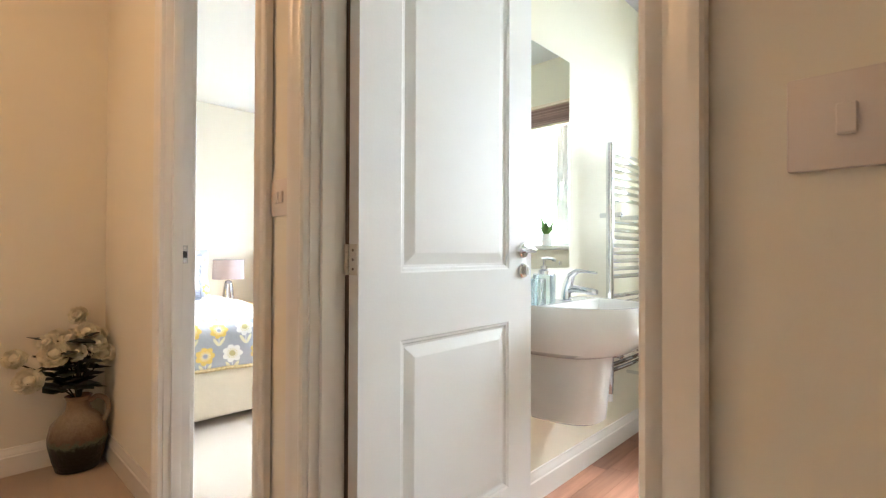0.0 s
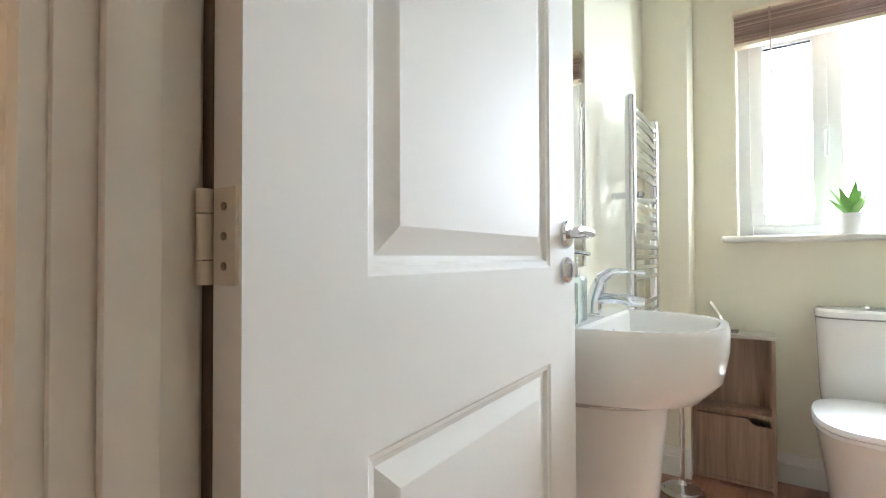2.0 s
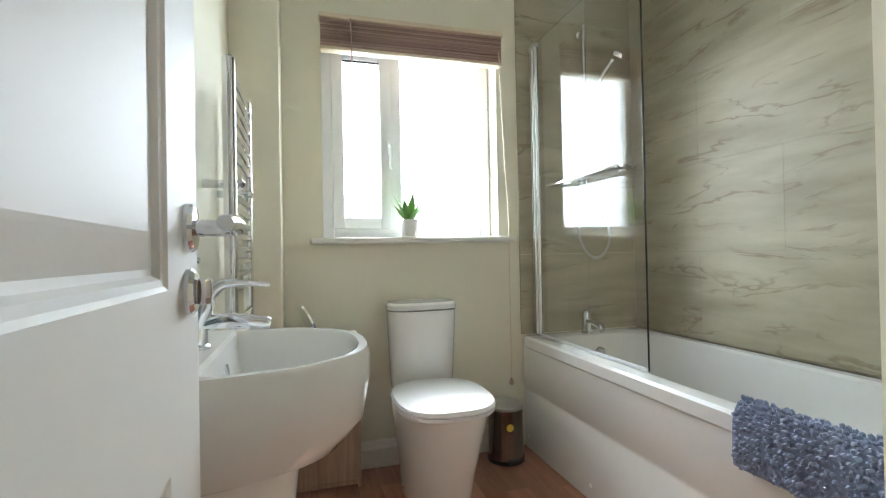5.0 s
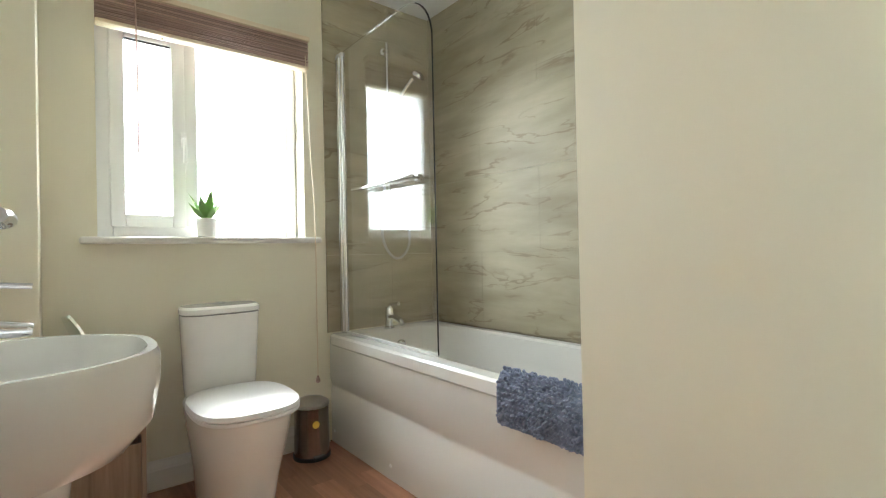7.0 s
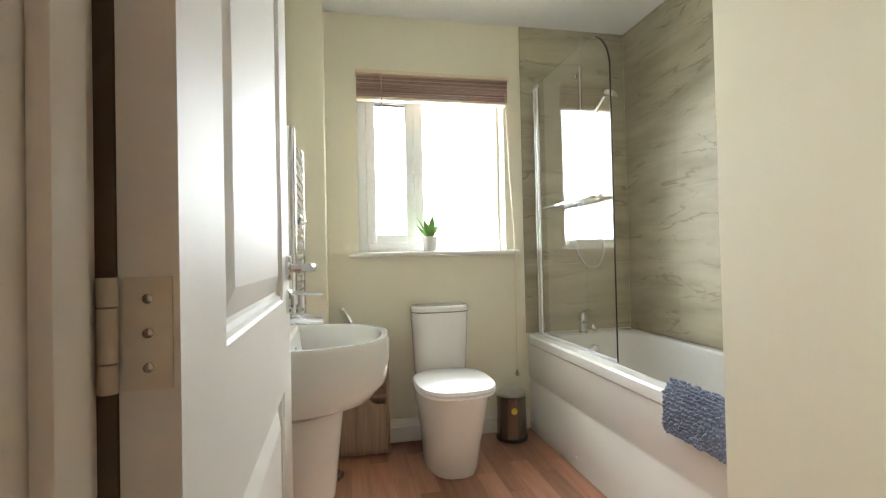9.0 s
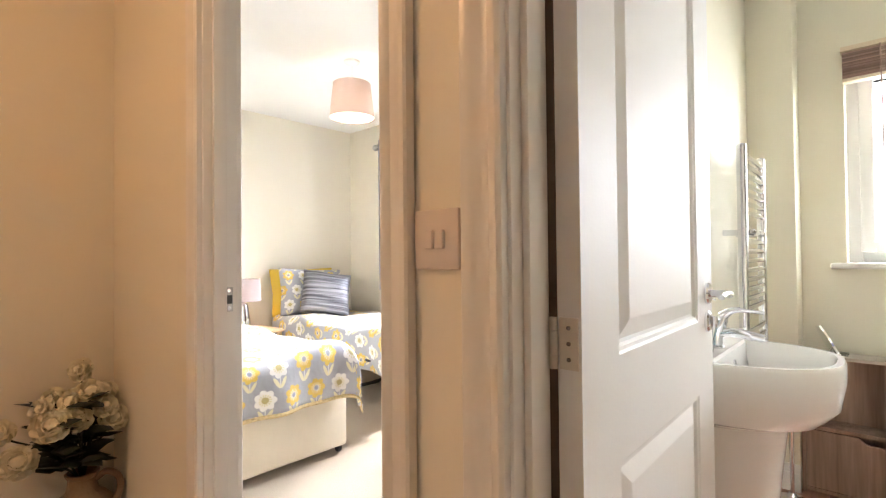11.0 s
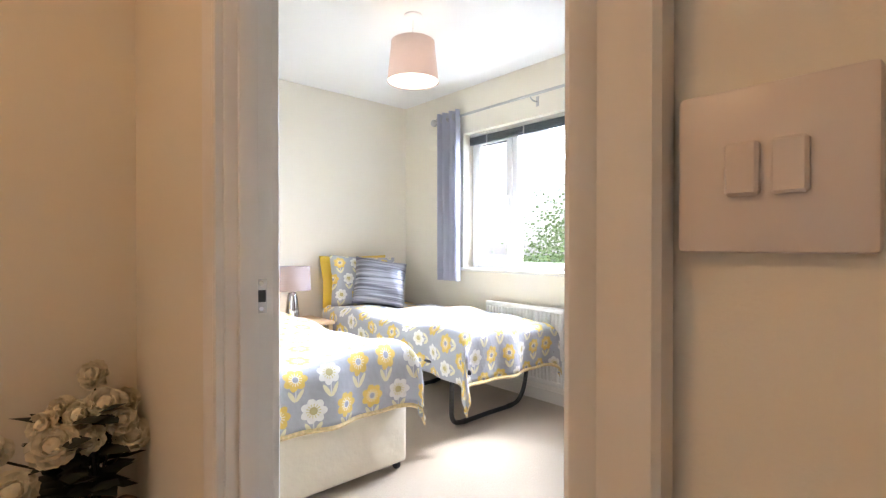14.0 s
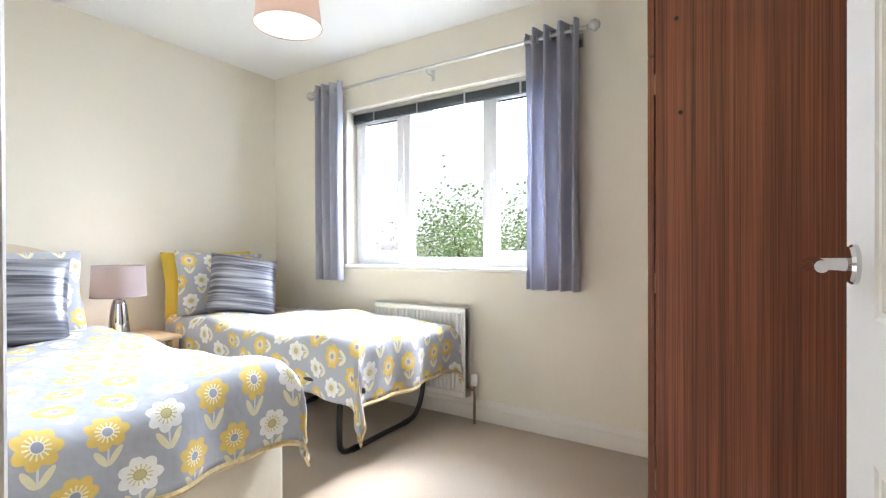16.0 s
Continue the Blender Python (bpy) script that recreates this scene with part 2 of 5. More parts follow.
M_CREAM = mat("cream_wall_paint", (0.82, 0.77, 0.655), 0.85, vary=0.02, scale=1.5, bump=0.06, bump_scale=350)
M_BATHWALL = mat("pale_bathroom_paint", (0.84, 0.795, 0.64), 0.75, vary=0.02, scale=1.5, bump=0.05, bump_scale=350)
M_CEIL = mat("white_ceiling_paint", (0.84, 0.84, 0.82), 0.9, vary=0.015, scale=2, bump=0.08, bump_scale=160)
M_GLOSS = mat("white_gloss_woodwork", (0.80, 0.77, 0.71), 0.3, vary=0.02, scale=9, bump=0.03, bump_scale=90)
M_DOOR = mat("white_satin_door_paint", (0.80, 0.785, 0.75), 0.55, vary=0.015, scale=5, bump=0.05, bump_scale=140, spec=0.25)
M_UPVC = mat("white_upvc", (0.86, 0.87, 0.87), 0.3, vary=0.01)
M_CERAMIC = mat("white_glazed_ceramic", (0.82, 0.80, 0.76), 0.06, vary=0.01, coat=0.3)
M_TUB = mat("white_acrylic", (0.80, 0.79, 0.75), 0.14, vary=0.015)
M_CHROME = mat("chrome", (0.72, 0.73, 0.75), 0.07, 1.0, vary=0.02)
M_STEEL = mat("brushed_steel", (0.55, 0.54, 0.52), 0.28, 1.0, vary=0.06, scale=30)
M_DARKSTEEL = mat("dark_chrome_bin_steel", (0.30, 0.25, 0.22), 0.16, 1.0, vary=0.05)
M_BLACK = mat("black_plastic", (0.02, 0.02, 0.022), 0.45, vary=0.2)
M_FRAMEBLK = mat("black_painted_steel_tube", (0.025, 0.025, 0.028), 0.35, vary=0.2)
M_MIRROR = mat("mirror_silvering", (0.88, 0.91, 0.90), 0.01, 1.0, vary=0.0)
M_GLASS = glassy("clear_glass")
M_FROST = glassy("frosted_glass", (0.97, 1.0, 0.98), 0.28)
M_CARPET = mat("beige_carpet", (0.50, 0.41, 0.305), 1.0, vary=0.1, scale=60, bump=0.9, bump_scale=420, sheen=0.3)
M_LANDCARPET = mat("pink_beige_landing_carpet", (0.46, 0.34, 0.25), 1.0, vary=0.12, scale=60, bump=0.9, bump_scale=420, sheen=0.3)
M_PLANK = wood("oak_laminate", (0.50, 0.255, 0.16), (0.27, 0.12, 0.072), "Y", 60, 0.35, 0.05, per_piece=0.22, contrast=(0.3, 0.7))
M_WARD = wood("reddish_zebrano_laminate", (0.26, 0.088, 0.045), (0.085, 0.024, 0.014), "Z", 300, 0.38, 0.006, contrast=(0.38, 0.6))
M_CAB = wood("washed_oak_laminate", (0.44, 0.30, 0.215), (0.22, 0.135, 0.09), "Z", 70, 0.5, 0.05)
M_CABTOP = wood("pale_grey_oak_laminate", (0.62, 0.56, 0.47), (0.45, 0.39, 0.31), "X", 70, 0.5, 0.05)
M_BAMBOO = wood("brown_wooden_slats", (0.64, 0.46, 0.38), (0.36, 0.22, 0.18), "X", 60, 0.55, 0.02, per_piece=0.25)
M_BAMBOOLT = wood("pale_wooden_rail", (0.84, 0.72, 0.54), (0.74, 0.60, 0.43), "X", 60, 0.5, 0.02)
M_PINE = wood("pale_wood_bedside_table", (0.66, 0.47, 0.28), (0.48, 0.31, 0.16), "Y", 50, 0.5, 0.05)
M_STONE = travertine("travertine_wall_panel")
M_GROUT = mat("beige_grout", (0.33, 0.29, 0.215), 0.8)
M_FLORAL = floral("floral_cotton", 0.13)
M_FLORAL_BIG = floral("large_floral_cotton", 0.145)
M_MATTRESS = mat("cream_quilted_damask", (0.72, 0.65, 0.52), 0.7, vary=0.05, scale=14, bump=0.35, bump_scale=45, sheen=0.2)
M_TRIMCLOTH = mat("mustard_spotted_lining", (0.66, 0.52, 0.27), 0.8, vary=0.45, scale=70)
M_YELLOW = mat("yellow_pillow_cotton", (0.72, 0.50, 0.05), 0.8, vary=0.08, bump=0.3, bump_scale=30, sheen=0.2)
M_SILVER = silver_stripe("silver_striped_satin")
M_CURTAIN = shade_cloth("lilac_grey_curtain", (0.56, 0.565, 0.645), 0.36)
M_SHADE = shade_cloth("mauve_pink_lampshade", (0.62, 0.52, 0.48), 0.28)
M_SHADE2 = shade_cloth("grey_mauve_lampshade", (0.36, 0.33, 0.35), 0.35)
M_DIFF = glow("lit_lampshade_diffuser", (1.0, 0.88, 0.70), 0.9)
M_TOWEL = mat("blue_grey_chenille", (0.21, 0.25, 0.36), 1.0, vary=0.25, scale=50, sheen=0.4)
M_PAPER = mat("white_paper", (0.86, 0.85, 0.82), 0.9, vary=0.02)
M_POT = mat("white_glazed_pot", (0.82, 0.82, 0.80), 0.3, vary=0.02)
M_LEAF = mat("green_succulent_leaf", (0.16, 0.34, 0.07), 0.45, vary=0.35, scale=25)
M_DARKLEAF = mat("dark_silk_leaf", (0.022, 0.03, 0.022), 0.6, vary=0.4, scale=30)
M_PETAL = mat("cream_silk_petal", (0.80, 0.74, 0.56), 0.8, vary=0.14, scale=40)
M_SOAP = glassy("pale_blue_glass", (0.80, 0.92, 0.98), 0.2)
M_SWITCH = mat("cream_switch_plastic", (0.74, 0.66, 0.60), 0.35, vary=0.02)
M_HINGE = mat("painted_hinge_metal", (0.66, 0.60, 0.50), 0.4, 0.3)
M_RAD = mat("white_radiator_enamel", (0.83, 0.82, 0.79), 0.3, vary=0.01)
M_BLINDDARK = mat("dark_grey_aluminium_blind", (0.10, 0.11, 0.12), 0.4, 0.3)
M_HEAD = mat("cream_fabric_headboard", (0.70, 0.60, 0.46), 0.85, vary=0.05, bump=0.3, bump_scale=200)
# brown below the plank joints, and painted shade for the hinge gap
M_GAP = mat("brown_joint_and_gap_shade", (0.16, 0.11, 0.08), 0.8)
M_YSTICK = mat("yellow_sticker", (0.75, 0.52, 0.05), 0.5)
M_PINKCH = mat("white_drawer_paint", (0.80, 0.75, 0.69), 0.45, vary=0.03)
M_BRASS = mat("antique_brass", (0.30, 0.22, 0.13), 0.4, 1.0)
M_GRASS = mat("lawn", (0.07, 0.13, 0.03), 1.0, vary=0.4, scale=3)
M_TREELEAF = mat("garden_leaf", (0.30, 0.42, 0.16), 0.7, vary=0.4, scale=5)
M_BARK = mat("bark", (0.12, 0.09, 0.06), 0.9, vary=0.3)


def vase_glaze():
    m = bpy.data.materials.new("fat_lava_glaze")
    m.use_nodes = True
    s = Sums(m)
    b = s.n["Principled BSDF"]
    b.inputs["Roughness"].default_value = 0.35
    co, sep, nz = s.n.new("ShaderNodeTexCoord"), s.n.new("ShaderNodeSeparateXYZ"), s.n.new("ShaderNodeTexNoise")
    nz.inputs["Scale"].default_value, nz.inputs["Detail"].default_value = 45, 5
    s.l.new(co.outputs["Object"], sep.inputs["Vector"])
    s.l.new(co.outputs["Object"], nz.inputs["Vector"])
    h = s.op("ADD", sep.outputs["Z"], s.op("MULTIPLY", s.op("SUBTRACT", nz.outputs["Fac"], 0.5), 0.09))
    ramp = s.n.new("ShaderNodeValToRGB")
    e = ramp.color_ramp.elements
    e[0].position, e[0].color = 0.0, (0.012, 0.013, 0.012, 1)
    e[1].position, e[1].color = 1.0, (0.25, 0.16, 0.10, 1)
    for p, c in ((0.36, (0.015, 0.018, 0.016)), (0.42, (0.10, 0.13, 0.09)), (0.49, (0.16, 0.095, 0.06)), (0.60, (0.22, 0.145, 0.095)), (0.78, (0.32, 0.25, 0.175))):
        k = e.new(p)
        k.color = (*c, 1)
    s.l.new(s.op("DIVIDE", h, 0.40), ramp.inputs["Fac"])
    s.l.new(ramp.outputs["Color"], b.inputs["Base Color"])
    bp = s.n.new("ShaderNodeBump")
    bp.inputs["Strength"].default_value, bp.inputs["Distance"].default_value = 0.8, 0.006
    s.l.new(nz.outputs["Fac"], bp.inputs["Height"])
    s.l.new(bp.outputs["Normal"], b.inputs["Normal"])
    return m


M_VASE = vase_glaze()


# ---- mesh helpers ----
def box(bm, x0, x1, y0, y1, z0, z1, bevel=0.0, seg=2, m=None):
    got = bmesh.ops.create_cube(bm, size=1.0)["verts"]
    for v in got:
        v.co = Vector(((x0 + x1) / 2 + v.co.x * (x1 - x0), (y0 + y1) / 2 + v.co.y * (y1 - y0), (z0 + z1) / 2 + v.co.z * (z1 - z0)))
    if bevel:
        es = list({e for v in got for e in v.link_edges})
        res = bmesh.ops.bevel(bm, geom=es, offset=bevel, segments=seg, profile=0.5, affect="EDGES")
        got = list({v for f in res["faces"] for v in f.verts} | {v for v in got if v.is_valid})
    if m is not None:
        bmesh.ops.transform(bm, matrix=m, verts=got)
    return bm


def B(x0, x1, y0, y1, z0, z1, bevel=0.0, seg=2):
    return box(bmesh.new(), x0, x1, y0, y1, z0, z1, bevel, seg)


def loft(rings, close_ends=True, bm=None, wrap=True):
    """Skin over rings of points that all have the same count."""
    bm = bm or bmesh.new()
    vs = [[bm.verts.new(p) for p in ring] for ring in rings]
    k = len(rings[0])
    for a, b in zip(vs, vs[1:]):
        for i in range(k if wrap else k - 1):
            j = (i + 1) % k
            bm.faces.new((a[i], a[j], b[j], b[i]))
    if close_ends:
        bm.faces.new(list(reversed(vs[0])))
        bm.faces.new(vs[-1])
    return bm


def lathe(profile, seg=32, centre=(0, 0, 0), close=True, bm=None, m=None):
    """Turns (radius, height) pairs about the z axis."""
    cx, cy, cz = centre
    rings = [[Vector((cx + r * math.cos(2 * math.pi * i / seg), cy + r * math.sin(2 * math.pi * i / seg), cz + h)) for i in range(seg)] for r, h in profile]
    if m is not None:
        rings = [[m @ p for p in ring] for ring in rings]
    return loft(rings, close, bm)


def tube(points, radius, seg=12, bm=None, close=True):
    """A round bar along points; radius may be one number or one for each point."""
    pts = [Vector(p) for p in points]
    radii = radius if isinstance(radius, (list, tuple)) else [radius] * len(pts)
    rings, side = [], None
    for i, p in enumerate(pts):
        d = (pts[min(i + 1, len(pts) - 1)] - pts[max(i - 1, 0)]).normalized()
        if side is None:
            side = d.orthogonal().normalized()
        side = (side - d * side.dot(d)).normalized()
        up = d.cross(side)
        rings.append([p + radii[i] * (math.cos(2 * math.pi * k / seg) * side + math.sin(2 * math.pi * k / seg) * up) for k in range(seg)])
    return loft(rings, close, bm)


def smooth_path(points, n=8):
    """A rounded path through the points."""
    pts = [Vector(p) for p in points]
    ext = [2 * pts[0] - pts[1], *pts, 2 * pts[-1] - pts[-2]]
    out = []
    for a, b, c, d in zip(ext, ext[1:], ext[2:], ext[3:]):
        for i in range(n):
            t = i / n
            out.append(0.5 * (2 * b + (c - a) * t + (2 * a - 5 * b + 4 * c - d) * t * t + (3 * b - a - 3 * c + d) * t ** 3))
    return out + [pts[-1]]


def mesh_ob(name, bm, material, smooth=True):
    me = bpy.data.meshes.new(name)
    bmesh.ops.recalc_face_normals(bm, faces=bm.faces[:])
    bm.to_mesh(me)
    bm.free()
    me.materials.append(material)
    if smooth:
        me.shade_smooth()
        me.set_sharp_from_angle(angle=radians(35))
    return new(name, me)


def part(name, bm, material, parent, label=""):
    ob = mesh_ob(name, bm, material)
    ob.parent = parent
    return tagged(ob, label)


def thing(name, place, label, category, group="", turn=0.0):
    e = new(name)
    e.empty_display_size = 0.1
    e.matrix_world = pose(*place, 0, 0, turn)
    bpy.context.view_layer.update()
    return tagged(e, label, category, group)


def setting(name, bm, material, label):
    return tagged(mesh_ob(name, bm, material), label, name.split("_")[0], kind="structure")


# ---- structure ----
CEIL = 2.37
YF, YB = 0.70, 0.785          # landing face and room face of the front wall
BX0, BX1 = -1.00, -0.279    # bathroom door opening
DX0, DX1 = -2.00, -1.25    # bedroom door opening
HEAD = 2.02
BATH_Y, BED_Y = 3.10, 3.145
BED_X0, BED_X1 = -4.65, -1.21
BATH_X0, BATH_X1 = -1.12, 0.872
LAND_X0 = -2.92

w = B(-4.82, DX0 - 0.03, YF, YB, 0, CEIL)
box(w, DX1 + 0.03, BX0 - 0.03, YF, YB, 0, CEIL)
box(w, BX1 + 0.03, 1.13, YF, YB, 0, CEIL)
box(w, DX0 - 0.03, DX1 + 0.03, YF, YB, HEAD + 0.03, CEIL)
box(w, BX0 - 0.03, BX1 + 0.03, YF, YB, HEAD + 0.03, CEIL)
setting("wall_front", w, M_CREAM, "cream painted landing wall with two doorways")
setting("wall_partition", B(BED_X1, BATH_X0, YB, BED_Y, 0, CEIL), M_BATHWALL, "pale painted partition between bathroom and bedroom")
WX0, WX1, WZ0, WZ1 = -0.764, 0.082, 1.044, 2.0
w = B(BATH_X0, WX0, BATH_Y, 3.445, 0, CEIL)
box(w, WX1, 1.13, BATH_Y, 3.445, 0, CEIL)
box(w, WX0, WX1, BATH_Y, 3.445, 0, WZ0)
box(w, WX0, WX1, BATH_Y, 3.445, WZ1, CEIL)
setting("wall_bathroom_window", w, M_BATHWALL, "pale painted bathroom wall round the window")
setting("wall_bathroom_side", B(BATH_X1 + 0.01, 1.13, 1.45, BATH_Y, 0, CEIL), M_GROUT, "bathroom wall behind stone-look panels")
setting("wall_cupboard", B(0.05, 1.13, YB, 1.45, 0, CEIL), M_BATHWALL, "plain painted cupboard wall at the end of the bath")
setting("wall_boxing", B(BATH_X0, -0.934, 2.91, BATH_Y, 0, CEIL, 0.004), M_BATHWALL, "painted pipe boxing in the bathroom corner")
OX0, OX1, OZ0, OZ1 = -3.865, -2.34, 0.88, 2.0
w = B(BED_X0 - 0.1, OX0, BED_Y, 3.445, 0, CEIL)
box(w, OX1, BED_X1 + 0.05, BED_Y, 3.445, 0, CEIL)
box(w, OX0, OX1, BED_Y, 3.445, 0, OZ0)
box(w, OX0, OX1, BED_Y, 3.445, OZ1, CEIL)
setting("wall_bedroom_window", w, M_CREAM, "cream bedroom wall round the window")
setting("wall_bedroom_head", B(BED_X0 - 0.1, BED_X0, YB, BED_Y, 0, CEIL), M_CREAM, "cream wall behind the bed heads")
LY0, LY1 = -0.93, -0.17
w = B(LAND_X0 - 0.1, LAND_X0, LY1 + 0.03, YF, 0, CEIL)
box(w, LAND_X0 - 0.1, LAND_X0, -1.5, LY0 - 0.03, 0, CEIL)
box(w, LAND_X0 - 0.1, LAND_X0, LY0 - 0.03, LY1 + 0.03, HEAD + 0.03, CEIL)
setting("wall_landing_end", w, M_CREAM, "cream landing end wall with a doorway")
setting("wall_landing_back", B(LAND_X0 - 0.1, 1.13, -1.6, -1.5, 0, CEIL), M_CREAM, "plain cream wall of the landing")
setting("wall_landing_side", B(1.03, 1.13, -1.5, YF, 0, CEIL), M_CREAM, "plain cream wall of the landing")
w = B(-5.6, -5.5, -2.6, YF, 0, CEIL)
box(w, -5.5, LAND_X0 - 0.1, -2.6, -2.5, 0, CEIL)
setting("wall_side_room", w, M_CREAM, "plain cream walls of the room beyond the landing")
setting("ceiling", B(-5.6, 1.13, -2.6, 3.445, CEIL, CEIL + 0.1), M_CEIL, "flat white painted ceiling")
setting("floor_bedroom", B(BED_X0 - 0.1, BED_X1, 0.75, 3.445, -0.1, 0), M_CARPET, "beige fitted carpet")
setting("floor_landing", B(-5.6, 1.13, -2.6, 0.75, -0.1, 0), M_LANDCARPET, "pinkish beige landing carpet")
bath_floor = setting("floor_bathroom", B(BED_X1, 1.13, 0.75, 3.445, -0.1, -0.006), M_GAP, "oak laminate plank floor")
setting("ground", B(-120, 120, 3.6, 240, -3.1, -3.0), M_GRASS, "garden lawn below the windows")


def skirting(name, a, b, out, h=0.12):
    """A moulded board along a wall foot from a to b; out is the way into the room."""
    a, b, out = Vector((*a, 0)), Vector((*b, 0)), Vector((*out, 0))
    prof = [(0.0, 0.0), (0.018, 0.0), (0.018, h * 0.68), (0.014, h * 0.72), (0.013, h * 0.82), (0.007, h * 0.90), (0.006, h), (0.0, h)]
    bm = loft([[p + out * d + Vector((0, 0, z)) for d, z in prof] for p in (a, b)])
    return tagged(mesh_ob(name, bm, M_GLOSS), "white moulded skirting board", "skirting", kind="structure")


skirting("baseboard_bathroom_1", (BATH_X0, YB), (BATH_X0, 2.91), (1, 0))
skirting("baseboard_bathroom_2", (BATH_X0, 2.91), (-0.934, 2.91), (0, -1))
skirting("baseboard_bathroom_3", (-0.934, BATH_Y), (0.19, BATH_Y), (0, -1))
skirting("baseboard_bedroom_1", (BED_X0, BED_Y), (BED_X1, BED_Y), (0, -1))
skirting("baseboard_bedroom_2", (BED_X0, YB), (BED_X0, BED_Y), (1, 0))
skirting("baseboard_landing_1", (LAND_X0, LY1 + 0.1), (LAND_X0, YF), (1, 0))
skirting("baseboard_landing_2", (LAND_X0, YF), (DX0 - 0.09, YF), (0, -1))
skirting("baseboard_landing_3", (DX1 + 0.09, YF), (BX0 - 0.09, YF), (0, -1))
skirting("baseboard_landing_4", (BX1 + 0.09, YF), (1.03, YF), (0, -1))


def door_lining(name, label, x0, x1, y0, y1, m=None, stop=None):
    """Jambs and head of a doorway with moulded architraves on both faces."""
    root = tagged(new(name), label, "door frame", kind="structure")
    if m is not None:
        root.matrix_world = m
        bpy.context.view_layer.update()
    e = 0.004
    part("jamb", B(x0 - 0.03, x0, y0 - e, y1 + e, 0, HEAD, 0.003), M_GLOSS, root)
    part("jamb", B(x1, x1 + 0.03, y0 - e, y1 + e, 0, HEAD, 0.003), M_GLOSS, root)
    part("head", B(x0 - 0.03, x1 + 0.03, y0 - e, y1 + e, HEAD, HEAD + 0.03, 0.003), M_GLOSS, root)
    s0, s1 = stop or (y0 + 0.02, y0 + 0.055)
    part("door_stop", B(x0, x0 + 0.012, s0, s1, 0, HEAD, 0.002), M_GLOSS, root)
    part("door_stop", B(x1 - 0.012, x1, s0, s1, 0, HEAD, 0.002), M_GLOSS, root)
    prof = [(0.0, 0.0), (0.0, 0.014), (0.006, 0.018), (0.016, 0.016), (0.022, 0.011), (0.036, 0.011), (0.044, 0.016), (0.054, 0.020), (0.062, 0.020), (0.066, 0.016), (0.066, 0.0)]
    for yy, s in ((y0 - e, -1), (y1 + e, 1)):
        for xa, d in ((x0 - 0.006, -1), (x1 + 0.006, 1)):
            ring = lambda z, up: [(xa + d * a, yy + s * b, z + (a if up else 0)) for a, b in prof]
            part("architrave", loft([ring(0, False), ring(HEAD + 0.006, True)]), M_GLOSS, root)
        ring = lambda x, k: [(x + k * a, yy + s * b, HEAD + 0.006 + a) for a, b in prof]
        part("architrave", loft([ring(x0 - 0.006, -1), ring(x1 + 0.006, 1)]), M_GLOSS, root)
    return root


lin_bath = door_lining("door_frame_bathroom", "white moulded bathroom door frame", BX0, BX1, YF, YB)
lin_bed = door_lining("door_frame_bedroom", "white moulded bedroom door frame", DX0, DX1, YF, YB)
lin_side = door_lining("door_frame_side_room", "white moulded frame of the landing end doorway", LY0, LY1, 0.0, 0.1, pose(LAND_X0, 0, 0, 0, 0, 90))


# added strip: its dark brown stands for the shade behind the open door
part("hinge_gap_shade", B(BX0 - 0.004, BX0 + 0.009, YB + 0.0065, YB + 0.024, 0, HEAD), M_GAP, lin_bath, "added dark brown strip for the shade in the hinge gap")


def strike_plate(parent, x, y, z, d):
    part("strike_plate", B(min(x, x + d * 0.003), max(x, x + d * 0.003), y - 0.012, y + 0.012, z - 0.034, z + 0.034, 0.001), M_STEEL, parent, "small steel strike plate")
    part("strike_hole", B(min(x, x + d * 0.0045), max(x, x + d * 0.0045), y - 0.006, y + 0.009, z - 0.012, z + 0.012), M_BLACK, parent)
    for dz in (-0.025, 0.025):
        part("screw", lathe([(0.0045, 0), (0.0045, 0.002), (0.001, 0.0025)], 10, m=Matrix.Translation((x + d * 0.003, y, z + dz)) @ pose(0, 0, 0, 0, 90 * d, 0)), M_CHROME, parent)


strike_plate(lin_bed, DX0, YB - 0.022, 0.983, 1)
strike_plate(lin_bath, BX1, YB - 0.022, 0.983, -1)
strike_plate(lin_side, LY1, 0.075, 0.983, -1)


# ---- doors ----
def panel_rings(x0, x1, z0, z1, y, s):
    """Rings of a moulded door panel: cove, dip, bevelled rise and raised field."""
    out = []
    for inset, dip in ((0.0, 0.0), (0.004, 0.003), (0.010, 0.004), (0.014, 0.010), (0.020, 0.011), (0.047, 0.003), (0.051, 0.002)):
        a, b, c, d = x0 + inset, x1 - inset, z0 + inset, z1 - inset
        out.append([(a, y - s * dip, c), (b, y - s * dip, c), (b, y - s * dip, d), (a, y - s * dip, d)])
    return out


